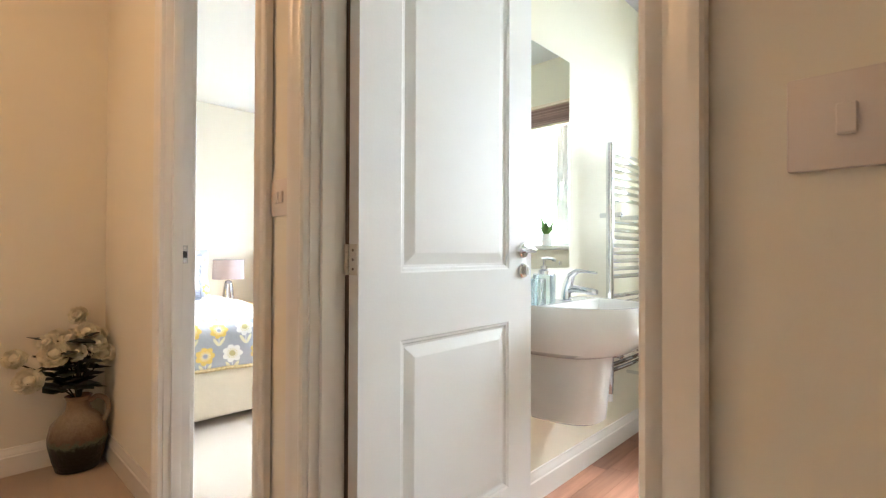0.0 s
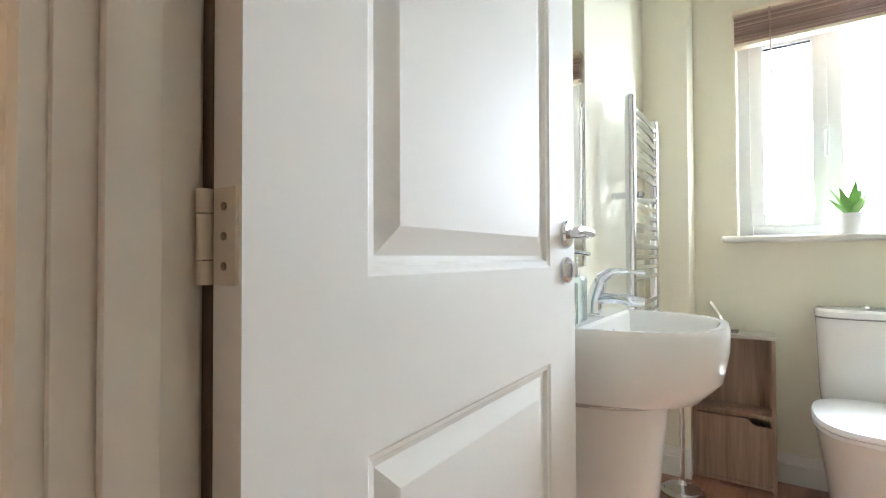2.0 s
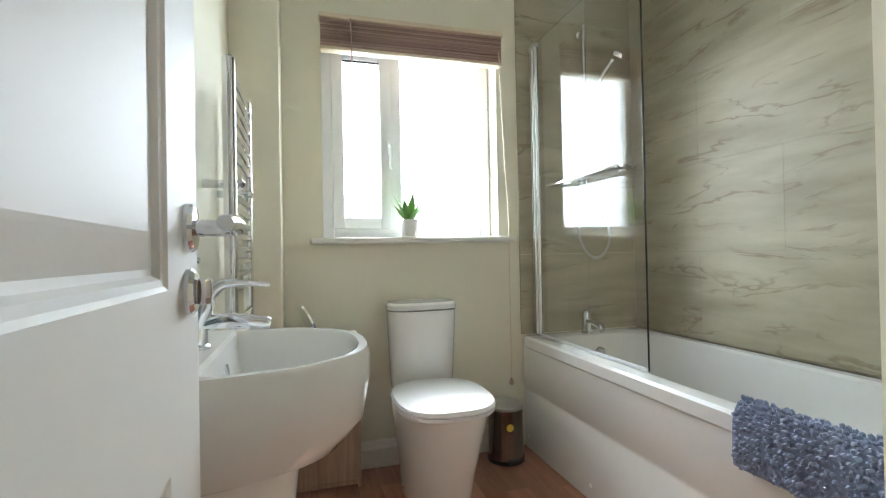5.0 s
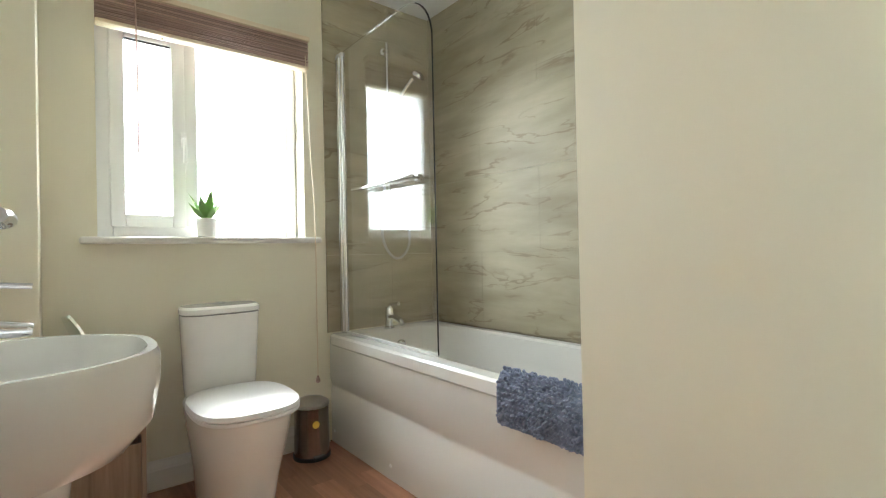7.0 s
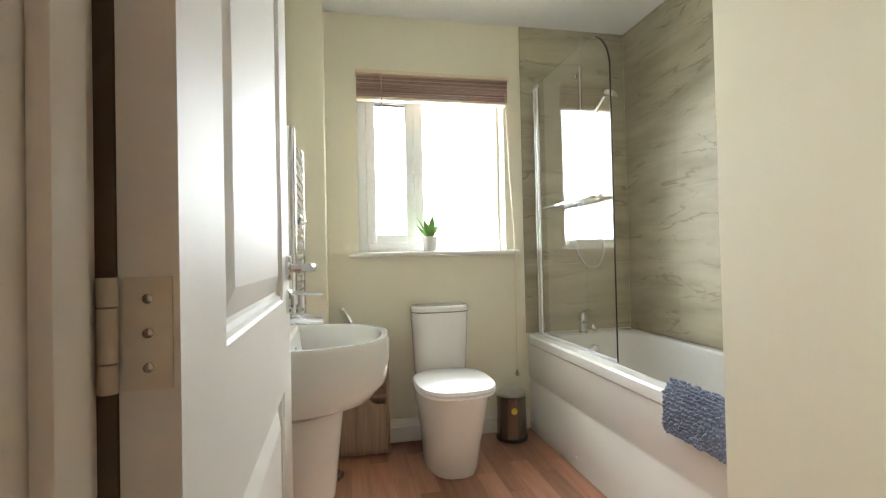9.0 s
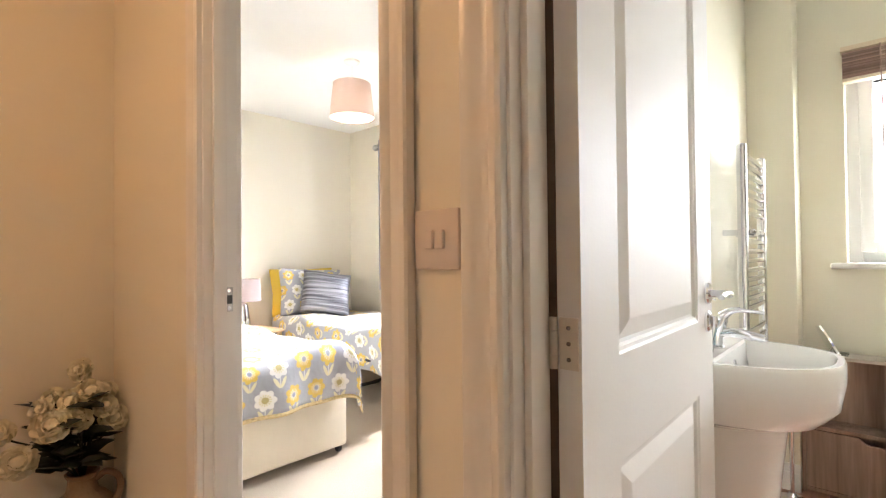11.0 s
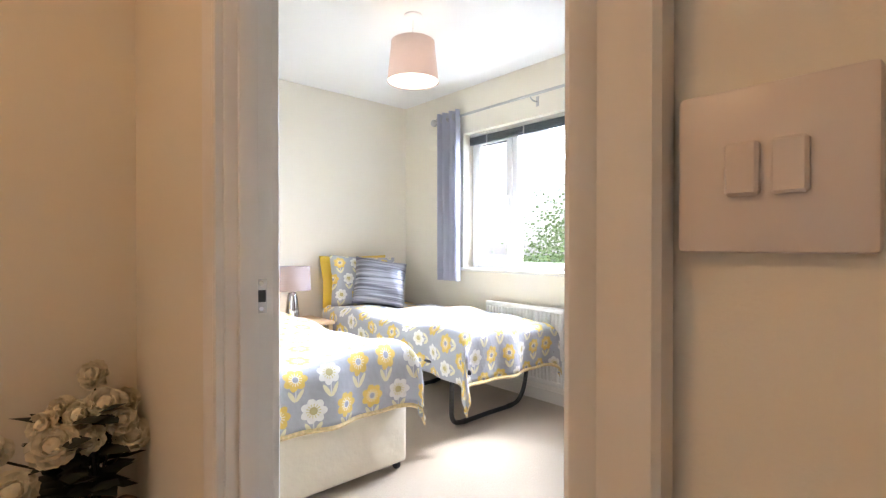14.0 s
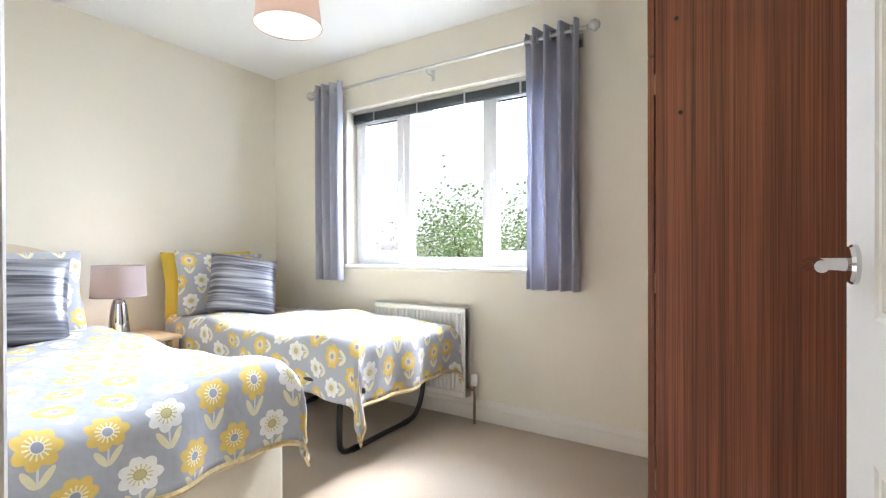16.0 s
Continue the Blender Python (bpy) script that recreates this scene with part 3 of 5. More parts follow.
def panel_door(name, label, hinge, angle, width=0.728, height=1.985, hand=1, lock_z=0.99, both=True, pin=0.04, lock=True):
    """A two-panel moulded leaf, hinged at x = 0 and reaching along x, its faces at y = 0 and 0.036."""
    root = thing(name, (*hinge, 0.012), label, "door", turn=angle)
    t = 0.036
    st, sr = 0.131, 0.130
    zs = (0.23, 0.761, 0.929, height - 0.125)
    bm = B(0, st, 0, t, 0, height)
    box(bm, width - sr, width, 0, t, 0, height)
    for a, b in ((0, zs[0]), (zs[1], zs[2]), (zs[3], height)):
        box(bm, st, width - sr, 0, t, a, b)
    part("leaf", bm, M_DOOR, root)
    for a, b in ((zs[0], zs[1]), (zs[2], zs[3])):
        bm = bmesh.new()
        for y, s in ((0.0, -1), (t, 1)):
            rings = panel_rings(st, width - sr, a, b, y, s)
            vs = [[bm.verts.new(p) for p in ring] for ring in rings]
            for p, q in zip(vs, vs[1:]):
                for i in range(4):
                    bm.faces.new((p[i], p[(i + 1) % 4], q[(i + 1) % 4], q[i]))
            bm.faces.new(vs[-1])
        me = bpy.data.meshes.new("panel")
        bmesh.ops.recalc_face_normals(bm, faces=bm.faces[:])
        bm.to_mesh(me)
        bm.free()
        me.materials.append(M_DOOR)
        ob = new("panel", me)
        ob.parent = root
    for y, s in ((0.0, -1), (t, 1)):
        if not both and s != hand:
            continue
        face = Matrix.Translation((width - 0.052, y, lock_z)) @ pose(0, 0, 0, -90 * s, 0, 0)
        rose = part("handle_rose", lathe([(0.026, 0), (0.026, 0.005), (0.023, 0.009), (0.012, 0.010)], 32, m=face), M_CHROME, root)
        x, z = width - 0.052, lock_z
        path = smooth_path([(x, y + s * 0.008, z), (x, y + s * 0.040, z), (x - 0.012, y + s * 0.052, z), (x - 0.05, y + s * 0.052, z + 0.003), (x - 0.092, y + s * 0.050, z)], 6)
        k = len(path)
        part("lever", tube(path, [0.0095 - 0.002 * i / k for i in range(k)], 14), M_CHROME, rose, "curved chrome lever handle")
        if not lock:
            continue
        face = Matrix.Translation((width - 0.052, y, lock_z - 0.068)) @ pose(0, 0, 0, -90 * s, 0, 0)
        lock_rose = part("lock_rose", lathe([(0.025, 0), (0.025, 0.005), (0.021, 0.009), (0.008, 0.009)], 32, m=face), M_CHROME, root)
        part("thumb_turn", B(x - 0.0045, x + 0.0045, min(y + s * 0.008, y + s * 0.024), max(y + s * 0.008, y + s * 0.024), z - 0.068 - 0.014, z - 0.068 + 0.014, 0.003), M_CHROME, lock_rose)
    part("latch_plate", B(width - 0.001, width + 0.002, 0.007, 0.029, lock_z - 0.06, lock_z + 0.06), M_STEEL, root)
    for z in (0.2, 0.963, height - 0.2):
        plate = part("hinge", hinge_mesh(z), M_HINGE, root, "steel butt hinge painted at its edges")
        for a, b in ((-0.036, -0.018), (-0.017, 0.017), (0.018, 0.036)):
            part("knuckle", tube([(-0.005, pin, z + a), (-0.005, pin, z + b)], 0.006, 12), M_HINGE, plate)
        for dz in (-0.022, 0.0, 0.022):
            part("screw", lathe([(0.0032, 0), (0.0032, 0.001), (0.001, 0.0016)], 12, m=Matrix.Translation((-0.0025, 0.018, z + dz)) @ pose(0, 0, 0, 0, -90, 0)), M_DARKSTEEL, plate)
    return root


def hinge_mesh(z):
    bm = B(-0.0025, 0.0015, 0.004, 0.032, z - 0.036, z + 0.036)
    return bm


bath_door = panel_door("door_bathroom", "white two-panel bathroom door standing open, chrome lever", (BX0 + 0.046, YB + 0.008), 90.8, hand=-1, both=False)
bed_door = panel_door("door_bedroom", "white two-panel bedroom door opened into the room", (DX1 - 0.012, YB + 0.008), 93.2, hand=1, pin=-0.004, lock=False)
side_door = panel_door("door_side_room", "white panel door left ajar beyond the landing", (LAND_X0 - 0.10, LY0 + 0.03), 150.0, hand=-1, both=False)


# ---- bathroom window ----
def window_unit(name, label, x0, x1, y, z0, z1, splits, glass, openers, handles):
    root = tagged(new(name), label, "window", kind="structure")
    f = 0.055
    part("window_frame", B(x0, x0 + f, y, y + 0.065, z0, z1, 0.005), M_UPVC, root)
    part("window_frame", B(x1 - f, x1, y, y + 0.065, z0, z1, 0.005), M_UPVC, root)
    part("window_frame", B(x0 + f, x1 - f, y, y + 0.065, z0, z0 + f, 0.005), M_UPVC, root)
    part("window_frame", B(x0 + f, x1 - f, y, y + 0.065, z1 - f, z1, 0.005), M_UPVC, root)
    for s in splits:
        part("mullion", B(s - 0.03, s + 0.03, y, y + 0.065, z0 + f, z1 - f, 0.005), M_UPVC, root)
    edges = [x0 + f, *[v for s in splits for v in (s - 0.03, s + 0.03)], x1 - f]
    for k in range(0, len(edges), 2):
        a, b, c, d = edges[k], edges[k + 1], z0 + f, z1 - f
        holder = root
        if k // 2 in openers:
            g = 0.045
            bm = B(a - 0.008, a + g, y - 0.012, y + 0.04, c - 0.008, d + 0.008, 0.006)
            box(bm, b - g, b + 0.008, y - 0.012, y + 0.04, c - 0.008, d + 0.008, 0.006)
            box(bm, a + g, b - g, y - 0.011, y + 0.04, c - 0.008, c + g, 0.004)
            box(bm, a + g, b - g, y - 0.011, y + 0.04, d - g, d + 0.008, 0.004)
            holder = part("sash", bm, M_UPVC, root)
            a, b, c, d = a + g - 0.006, b - g + 0.006, c + g - 0.006, d - g + 0.006
            part("gasket", B(a + 0.004, b - 0.004, y - 0.004, y + 0.002, d - 0.014, d - 0.006), M_BLACK, holder)
        pane = part("pane", B(a - 0.004, b + 0.004, y + 0.02, y + 0.024, c - 0.004, d + 0.004), glass, holder)
        pane.visible_shadow = False
    for hx, hz in handles:
        part("window_handle", tube(smooth_path([(hx, y - 0.012, hz), (hx, y - 0.034, hz), (hx, y - 0.04, hz - 0.02), (hx, y - 0.04, hz - 0.11)], 5), 0.008, 10), M_UPVC, root, "white window handle")
        part("handle_base", B(hx - 0.011, hx + 0.011, y - 0.02, y - 0.01, hz - 0.035, hz + 0.03, 0.003), M_UPVC, root)
    return root


window_unit("window_1", "white bathroom window with frosted panes", WX0 + 0.003, WX1 - 0.003, 3.20, WZ0 + 0.004, WZ1, [-0.412], M_FROST, [0], [(-0.440, 1.49)])
sill = setting("window_sill_bathroom", B(-0.822, 0.150, 3.045, 3.20, 1.020, 1.048, 0.010, 3), M_GLOSS, "white painted bathroom window board")


def slat_blind():
    root = thing("slatted_blind", (-0.335, 3.068, 2.042), "raised brown wooden slat blind over the bathroom window", "blind")
    hw = 0.429
    part("head_rail", B(-hw - 0.006, hw + 0.006, -0.03, 0.03, -0.022, 0.0, 0.002), M_BAMBOOLT, root, "pale wooden head rail")
    slat = B(-hw, hw, -0.024, 0.024, -0.0016, 0.0016, 0.001, 1)
    first = part("slat", slat, M_BAMBOO, root)
    rnd = random.Random(3)
    for k in range(17):
        ob = first if k == 0 else first.copy()
        if k:
            scene.collection.objects.link(ob)
        ob.location = (0, rnd.uniform(-0.003, 0.003), -0.029 - k * 0.0070)
        ob.rotation_euler = (rnd.uniform(-0.16, 0.02), rnd.uniform(-0.003, 0.003), 0)
    part("bottom_rail", B(-hw, hw, -0.026, 0.026, -0.162, -0.147, 0.003), M_BAMBOOLT, root, "pale wooden bottom rail")
    for x in (-0.2, 0.0, 0.2):
        part("cord_button", lathe([(0.006, 0), (0.006, 0.006), (0.003, 0.008)], 10, (x, 0, -0.170)), M_BAMBOOLT, root)
    part("tilt_wand", tube([(-hw + 0.13, -0.035, -0.02), (-hw + 0.135, -0.036, -0.30), (-hw + 0.135, -0.036, -0.66)], 0.0032, 8), M_BAMBOO, root, "thin hanging tilt cord")
    part("pull_cord", tube(smooth_path([(hw - 0.02, -0.032, -0.1), (hw, -0.03, -0.6), (hw + 0.016, -0.03, -0.93), (hw + 0.016, -0.03, -1.68)], 5), 0.0022, 6), M_BAMBOOLT, root)
    part("cord_acorn", lathe([(0.003, 0.03), (0.010, 0.012), (0.012, 0.0), (0.006, -0.006)], 12, (hw + 0.016, -0.03, -1.71)), M_BAMBOO, root)
    return root


slat_blind()


# ---- bath ----
def superellipse(cx, cy, a, b, n, z, k=48):
    out = []
    for i in range(k):
        t = 2 * math.pi * i / k
        c, s = math.cos(t), math.sin(t)
        out.append((cx + a * math.copysign(abs(c) ** (2 / n), c), cy + b * math.copysign(abs(s) ** (2 / n), s), z))
    return out


def bathtub():
    root = thing("bathtub", (0.532, 2.277, 0), "white acrylic bathtub with moulded front panel", "bathtub")
    a, b = 0.338, 0.82
    rings = [superellipse(0, 0, a - 0.01, b - 0.002, 40, 0.49), superellipse(0, 0, a, b, 40, 0.503), superellipse(0, 0, a, b, 40, 0.543), superellipse(0, 0, a - 0.008, b - 0.008, 30, 0.553),
             superellipse(0.01, 0, a - 0.055, b - 0.07, 7, 0.553), superellipse(0.01, 0, a - 0.066, b - 0.085, 6, 0.543), superellipse(0.01, 0, a - 0.10, b - 0.16, 5, 0.30),
             superellipse(0.01, 0, a - 0.14, b - 0.24, 4, 0.17), superellipse(0.01, 0, a - 0.2, b - 0.34, 3, 0.155)]
    bm = loft(rings, False)
    bm.faces.new([v for v in bm.verts][-48:])
    part("tub", bm, M_TUB, root)
    prof = [(-0.328, 0.0), (-0.328, 0.27), (-0.322, 0.28), (-0.322, 0.295), (-0.331, 0.32), (-0.331, 0.500), (-0.30, 0.500), (-0.30, 0.0)]
    part("front_panel", loft([[(x, y, z) for x, z in prof] for y in (-b + 0.005, b - 0.005)]), M_TUB, root)
    for y in (0.78, 0.25, -0.4):
        part("panel_screw_cap", lathe([(0.008, 0), (0.008, 0.002), (0.003, 0.004)], 12, m=Matrix.Translation((-0.328, y, 0.06)) @ pose(0, 0, 0, 0, -90, 0)), M_UPVC, root)
    part("overflow_knob", lathe([(0.028, 0), (0.028, 0.012), (0.02, 0.02), (0.006, 0.022)], 24, m=Matrix.Translation((0.01, 0.665, 0.47)) @ pose(0, 0, 0, 97, 0, 0)), M_CHROME, root)
    return root


bathtub()


def bath_mixer():
    root = thing("bath_mixer_tap", (0.515, 3.01, 0.553), "chrome lever bath mixer tap on the bath rim", "tap")
    part("body", lathe([(0.026, 0), (0.026, 0.008), (0.021, 0.012), (0.022, 0.07), (0.024, 0.10), (0.017, 0.115), (0.004, 0.117)], 24), M_CHROME, root)
    part("spout", tube(smooth_path([(0, 0, 0.06), (0, -0.05, 0.065), (0, -0.11, 0.055), (0, -0.135, 0.035)], 5), 0.015, 14), M_CHROME, root)
    part("lever", tube(smooth_path([(0, 0.01, 0.112), (0.0, -0.03, 0.135), (0.0, -0.10, 0.14)], 5), 0.008, 10), M_CHROME, root)
    return root


bath_mixer()


def bath_screen():
    root = thing("bath_screen", (0.268, 2.258, 0.556), "clear glass bath screen with chrome wall profile", "bath screen")
    x, y0, y1, zt = 0.0, 0.005, 0.755, 1.445
    outline = [(y1, 0.0), (y0, 0.0), (y0, zt - 0.20)]
    outline += [(y0 + 0.20 - 0.20 * math.cos(t), zt - 0.20 + 0.20 * math.sin(t)) for t in [math.pi / 2 * k / 10 for k in range(1, 11)]]
    outline += [(y1, zt)]
    bm = loft([[(x + d, y, z) for y, z in outline] for d in (-0.003, 0.003)])
    pane = part("pane", bm, M_GLASS, root)
    pane.visible_shadow = False
    part("edge_seal", tube([(x, y0 - 0.002, 0.0), (x, y0 - 0.002, zt - 0.20)] + [(x, y0 - 0.002 + 0.2 - 0.202 * math.cos(t), zt - 0.20 + 0.202 * math.sin(t)) for t in [math.pi / 2 * k / 10 for k in range(1, 8)]], 0.0028, 6), M_BLACK, root, "dark polished glass edge")
    for dy, r in ((0.765, 0.014), (0.795, 0.016), (0.822, 0.010)):
        part("profile", tube([(x, dy, 0.0), (x, dy, zt - 0.02)], r, 16), M_CHROME, root, "upright chrome profile")
        part("profile_cap", lathe([(r + 0.001, 0), (r + 0.001, 0.018), (r * 0.6, 0.02)], 16, (x, dy, zt - 0.022)), M_STEEL, root)
    part("bottom_seal", B(x - 0.006, x + 0.006, y0, y1, -0.003, 0.010, 0.002), M_UPVC, root)
    part("towel_rail", B(-0.075, -0.055, 0.06, 0.56, 0.700, 0.712, 0.004), M_CHROME, root, "flat chrome towel rail")
    part("shelf_plate", B(-0.055, -0.008, 0.06, 0.56, 0.703, 0.708, 0.002), M_CHROME, root)
    part("rail_clip", B(-0.012, 0.014, 0.10, 0.13, 0.697, 0.725, 0.004), M_CHROME, root)
    return root


bath_screen()


def shower():
    root = thing("shower_rail_set", (0.552, 3.085, 0), "chrome shower riser with hand shower and hose", "shower")
    part("riser", tube([(0, -0.045, 1.30), (0, -0.045, 2.13)], 0.010, 14), M_CHROME, root)
    for z in (1.34, 2.09):
        part("bracket", lathe([(0.020, 0), (0.020, 0.012), (0.011, 0.018), (0.011, 0.05)], 18, m=Matrix.Translation((0, 0.0, z)) @ pose(0, 0, 0, 90, 0, 0)), M_CHROME, root)
    part("slider", lathe([(0.022, 0), (0.022, 0.05)], 18, (0, -0.045, 1.76)), M_CHROME, root)
    part("handset", tube(smooth_path([(0.015, -0.06, 1.72), (0.05, -0.11, 1.83), (0.09, -0.16, 1.915)], 5), 0.013, 14), M_CHROME, root)
    part("shower_head", lathe([(0.012, 0.03), (0.035, 0.02), (0.042, 0.008), (0.042, 0.0), (0.036, -0.003)], 28, m=Matrix.Translation((0.105, -0.185, 1.92)) @ pose(0, 0, 0, 35, 15, 0)), M_CHROME, root)
    hose = smooth_path([(0.015, -0.06, 1.72), (-0.02, -0.05, 1.4), (-0.05, -0.045, 1.08), (0.0, -0.05, 0.95), (0.07, -0.055, 0.94), (0.125, -0.05, 1.02), (0.13, -0.03, 1.15)], 10)
    part("hose", tube(hose, [0.0065 + 0.0008 * (i % 2) for i in range(len(hose))], 8), M_STEEL, root, "ribbed steel shower hose")
    part("wall_outlet", lathe([(0.024, 0), (0.024, 0.012), (0.012, 0.02), (0.012, 0.04)], 18, m=Matrix.Translation((0.13, 0.0, 1.15)) @ pose(0, 0, 0, 90, 0, 0)), M_CHROME, root)
    return root


shower()


def wall_panels():
    """Stone-look boards on the two walls beside the bath, with fine joints."""
    def run(parent, along, lo, hi, fixed, depth):
        z, row = 0.556, 0
        while z < CEIL - 0.01:
            z1 = min(z + 0.40, CEIL - 0.002)
            start = lo - (0.0 if row % 2 else 0.40)
            while start < hi:
                a, b = max(lo, start) + 0.0006, min(hi, start + 0.80) - 0.0006
                if b - a > 0.03:
                    bm = B(a, b, *sorted((fixed, fixed + depth)), z + 0.0006, z1 - 0.0006) if along == "x" else B(*sorted((fixed, fixed + depth)), a, b, z + 0.0006, z1 - 0.0006)
                    part("wall_tile", bm, M_STONE, parent)
                start += 0.80
            z, row = z1, row + 1
    back = tagged(new("tiling_window_side"), "beige veined stone-look wall tiles above the bath", "tiling", kind="structure")
    run(back, "x", 0.192, BATH_X1 + 0.002, BATH_Y, -0.008)
    side = tagged(new("tiling_long_side"), "beige veined stone-look wall tiles along the bath", "tiling", kind="structure")
    run(side, "y", 1.45, BATH_Y - 0.008, BATH_X1 + 0.01, -0.008)
    return back


wall_panels()


def bath_mat():
    root = thing("chenille_bath_mat", (0.212, 1.65, 0.555), "blue-grey chenille bath mat folded over the bath edge", "bath mat")
    rnd = random.Random(5)
    prof = smooth_path([(0.05, 0, -0.10), (0.06, 0, 0.0), (0.0, 0, 0.034), (-0.030, 0, 0.0), (-0.036, 0, -0.07), (-0.034, 0, -0.125)], 5)
    rings = []
    inner = [p + Vector((0.010 if p.x < 0.02 else -0.010, 0, -0.008)) for p in prof]
    for y in [k / 14 * 0.40 - 0.20 for k in range(15)]:
        wob = 0.004 * math.sin(y * 31)
        rings.append([(p.x - 0.004 + wob, y, p.z) for p in prof] + [(p.x, y, p.z) for p in reversed(inner)])
    part("backing", loft(rings), M_TOWEL, root)
    bm = bmesh.new()
    fine = smooth_path([(p.x, p.y, p.z) for p in prof], 1)
    for p, q in zip(fine[4:], fine[5:]):
        d = (q - p)
        nrm = Vector((-d.z, 0, d.x)).normalized()
        if nrm.x > 0 and nrm.z < 0.2:
            nrm = -nrm
        steps = max(1, int(d.length / 0.0125))
        for s in range(steps):
            for k in range(31):
                c = p + d * (s / steps) + Vector((rnd.uniform(-0.003, 0.003), -0.197 + k * 0.0128 + rnd.uniform(-0.003, 0.003), rnd.uniform(-0.003, 0.003)))
                tip = c + nrm * rnd.uniform(0.010, 0.017) + Vector((0, rnd.uniform(-0.006, 0.006), -rnd.uniform(0.0, 0.005)))
                tube([c, (c + tip) / 2, tip], [0.0052, 0.0066, 0.0042], 6, bm)
    tufts = part("tuft", bm, M_TOWEL, root, "stubby chenille tufts")
    tagged(tufts, kind="stuff")
    return root


bath_mat()


# ---- washbasin and taps ----
def dring(x0, depth, half, z, n=2.6, k=40):
    """A D-shaped outline with its straight back at x0."""
    out = []
    for i in range(k):
        t = -math.pi / 2 + math.pi * i / (k - 1)
        c, s = max(0.0, math.cos(t)), math.sin(t)
        out.append((x0 + depth * c ** (2 / n), half * math.copysign(abs(s) ** (2 / n), s), z))
    return out


def washbasin():
    root = thing("washbasin", (BATH_X0 + 0.002, 1.894, 0), "white ceramic washbasin with semi pedestal", "washbasin")
    rings = [dring(0, 0.27, 0.18, 0.60), dring(0, 0.345, 0.229, 0.625), dring(0, 0.385, 0.250, 0.67), dring(0, 0.396, 0.258, 0.74), dring(0, 0.396, 0.258, 0.785), dring(0.002, 0.389, 0.252, 0.797),
             dring(0.11, 0.265, 0.226, 0.797), dring(0.118, 0.253, 0.219, 0.790), dring(0.125, 0.235, 0.200, 0.74), dring(0.14, 0.20, 0.17, 0.68), dring(0.17, 0.10, 0.08, 0.655)]
    part("bowl", loft(rings), M_CERAMIC, root)
    rings = [dring(0, 0.219, 0.120, 0.335), dring(0, 0.235, 0.134, 0.345), dring(0, 0.245, 0.142, 0.45), dring(0, 0.265, 0.155, 0.615)]
    part("semi_pedestal", loft(rings), M_CERAMIC, root)
    part("plug", lathe([(0.03, 0), (0.03, 0.006), (0.01, 0.009)], 24, (0.22, 0, 0.656)), M_CHROME, root)
    part("overflow", lathe([(0.012, 0), (0.012, 0.004), (0.006, 0.004)], 16, m=Matrix.Translation((0.127, 0, 0.755)) @ pose(0, 0, 0, 0, 80, 0)), M_CHROME, root)
    return root


washbasin()


def basin_tap():
    root = thing("basin_mixer_tap", (-1.045, 1.905, 0.797), "curved chrome monobloc basin mixer tap", "tap")
    part("base", lathe([(0.027, 0), (0.027, 0.006), (0.022, 0.010)], 24), M_CHROME, root)
    path = smooth_path([(0.0, 0, 0.005), (0.004, 0, 0.05), (0.022, 0, 0.10)], 6)
    part("body", tube(path, [0.023, 0.022, 0.022, 0.021, 0.021, 0.020, 0.020, 0.020, 0.020, 0.020, 0.019, 0.018, 0.016][:len(path)], 18), M_CHROME, root)
    path = smooth_path([(0.006, 0, 0.045), (0.05, 0, 0.052), (0.10, 0, 0.046), (0.135, 0, 0.042)], 6)
    part("spout", tube(path, [0.015] * (len(path) - 6) + [0.0145, 0.014, 0.0135, 0.013, 0.012, 0.010], 16), M_CHROME, root)
    path = smooth_path([(0.020, 0, 0.10), (0.05, 0, 0.122), (0.09, 0, 0.122), (0.135, 0, 0.118)], 6)
    part("lever", tube(path, [0.016 - 0.0105 * min(1, i / 12) for i in range(len(path))], 14), M_CHROME, root)
    return root


basin_tap()


def soap_dispenser():
    root = thing("soap_dispenser", (-1.057, 1.757, 0.797), "pale blue glass soap dispenser with chrome pump", "soap dispenser")
    part("bottle", B(-0.034, 0.034, -0.034, 0.034, 0, 0.115, 0.008, 3), M_SOAP, root)
    part("collar", lathe([(0.024, 0), (0.022, 0.012), (0.013, 0.018), (0.013, 0.03)], 20, (0, 0, 0.115)), M_CHROME, root)
    part("pump", tube([(0, 0, 0.14), (0, 0, 0.172)], 0.005, 10), M_CHROME, root)
    part("nozzle", tube(smooth_path([(-0.008, 0, 0.172), (0.02, 0, 0.173), (0.05, 0, 0.168)], 4), 0.0055, 10), M_CHROME, root)
    return root


soap_dispenser()
tumbler = thing("glass_tumbler", (-1.055, 1.69, 0.797), "square pale blue glass tumbler on the basin", "tumbler")
part("cup", B(-0.032, 0.032, -0.03, 0.03, 0, 0.10, 0.006, 3), M_SOAP, tumbler)


def wall_mirror():
    root = thing("wall_mirror", (BATH_X0 + 0.002, 1.777, 1.39), "frameless bathroom mirror above the basin", "mirror")
    ol = [(-0.28, -0.46), (0.28, -0.46), (0.28, 0.455), (-0.28, 0.455)]
    part("glass", loft([[(d, y, z) for y, z in ol] for d in (0.0, 0.006)]), M_MIRROR, root)
    for y, z in ((-0.2, -0.44), (0.2, -0.44)):
        part("clip", lathe([(0.008, 0), (0.008, 0.003)], 12, m=Matrix.Translation((0.006, y, z)) @ pose(0, 0, 0, 0, 90, 0)), M_CHROME, root)
    return root


wall_mirror()


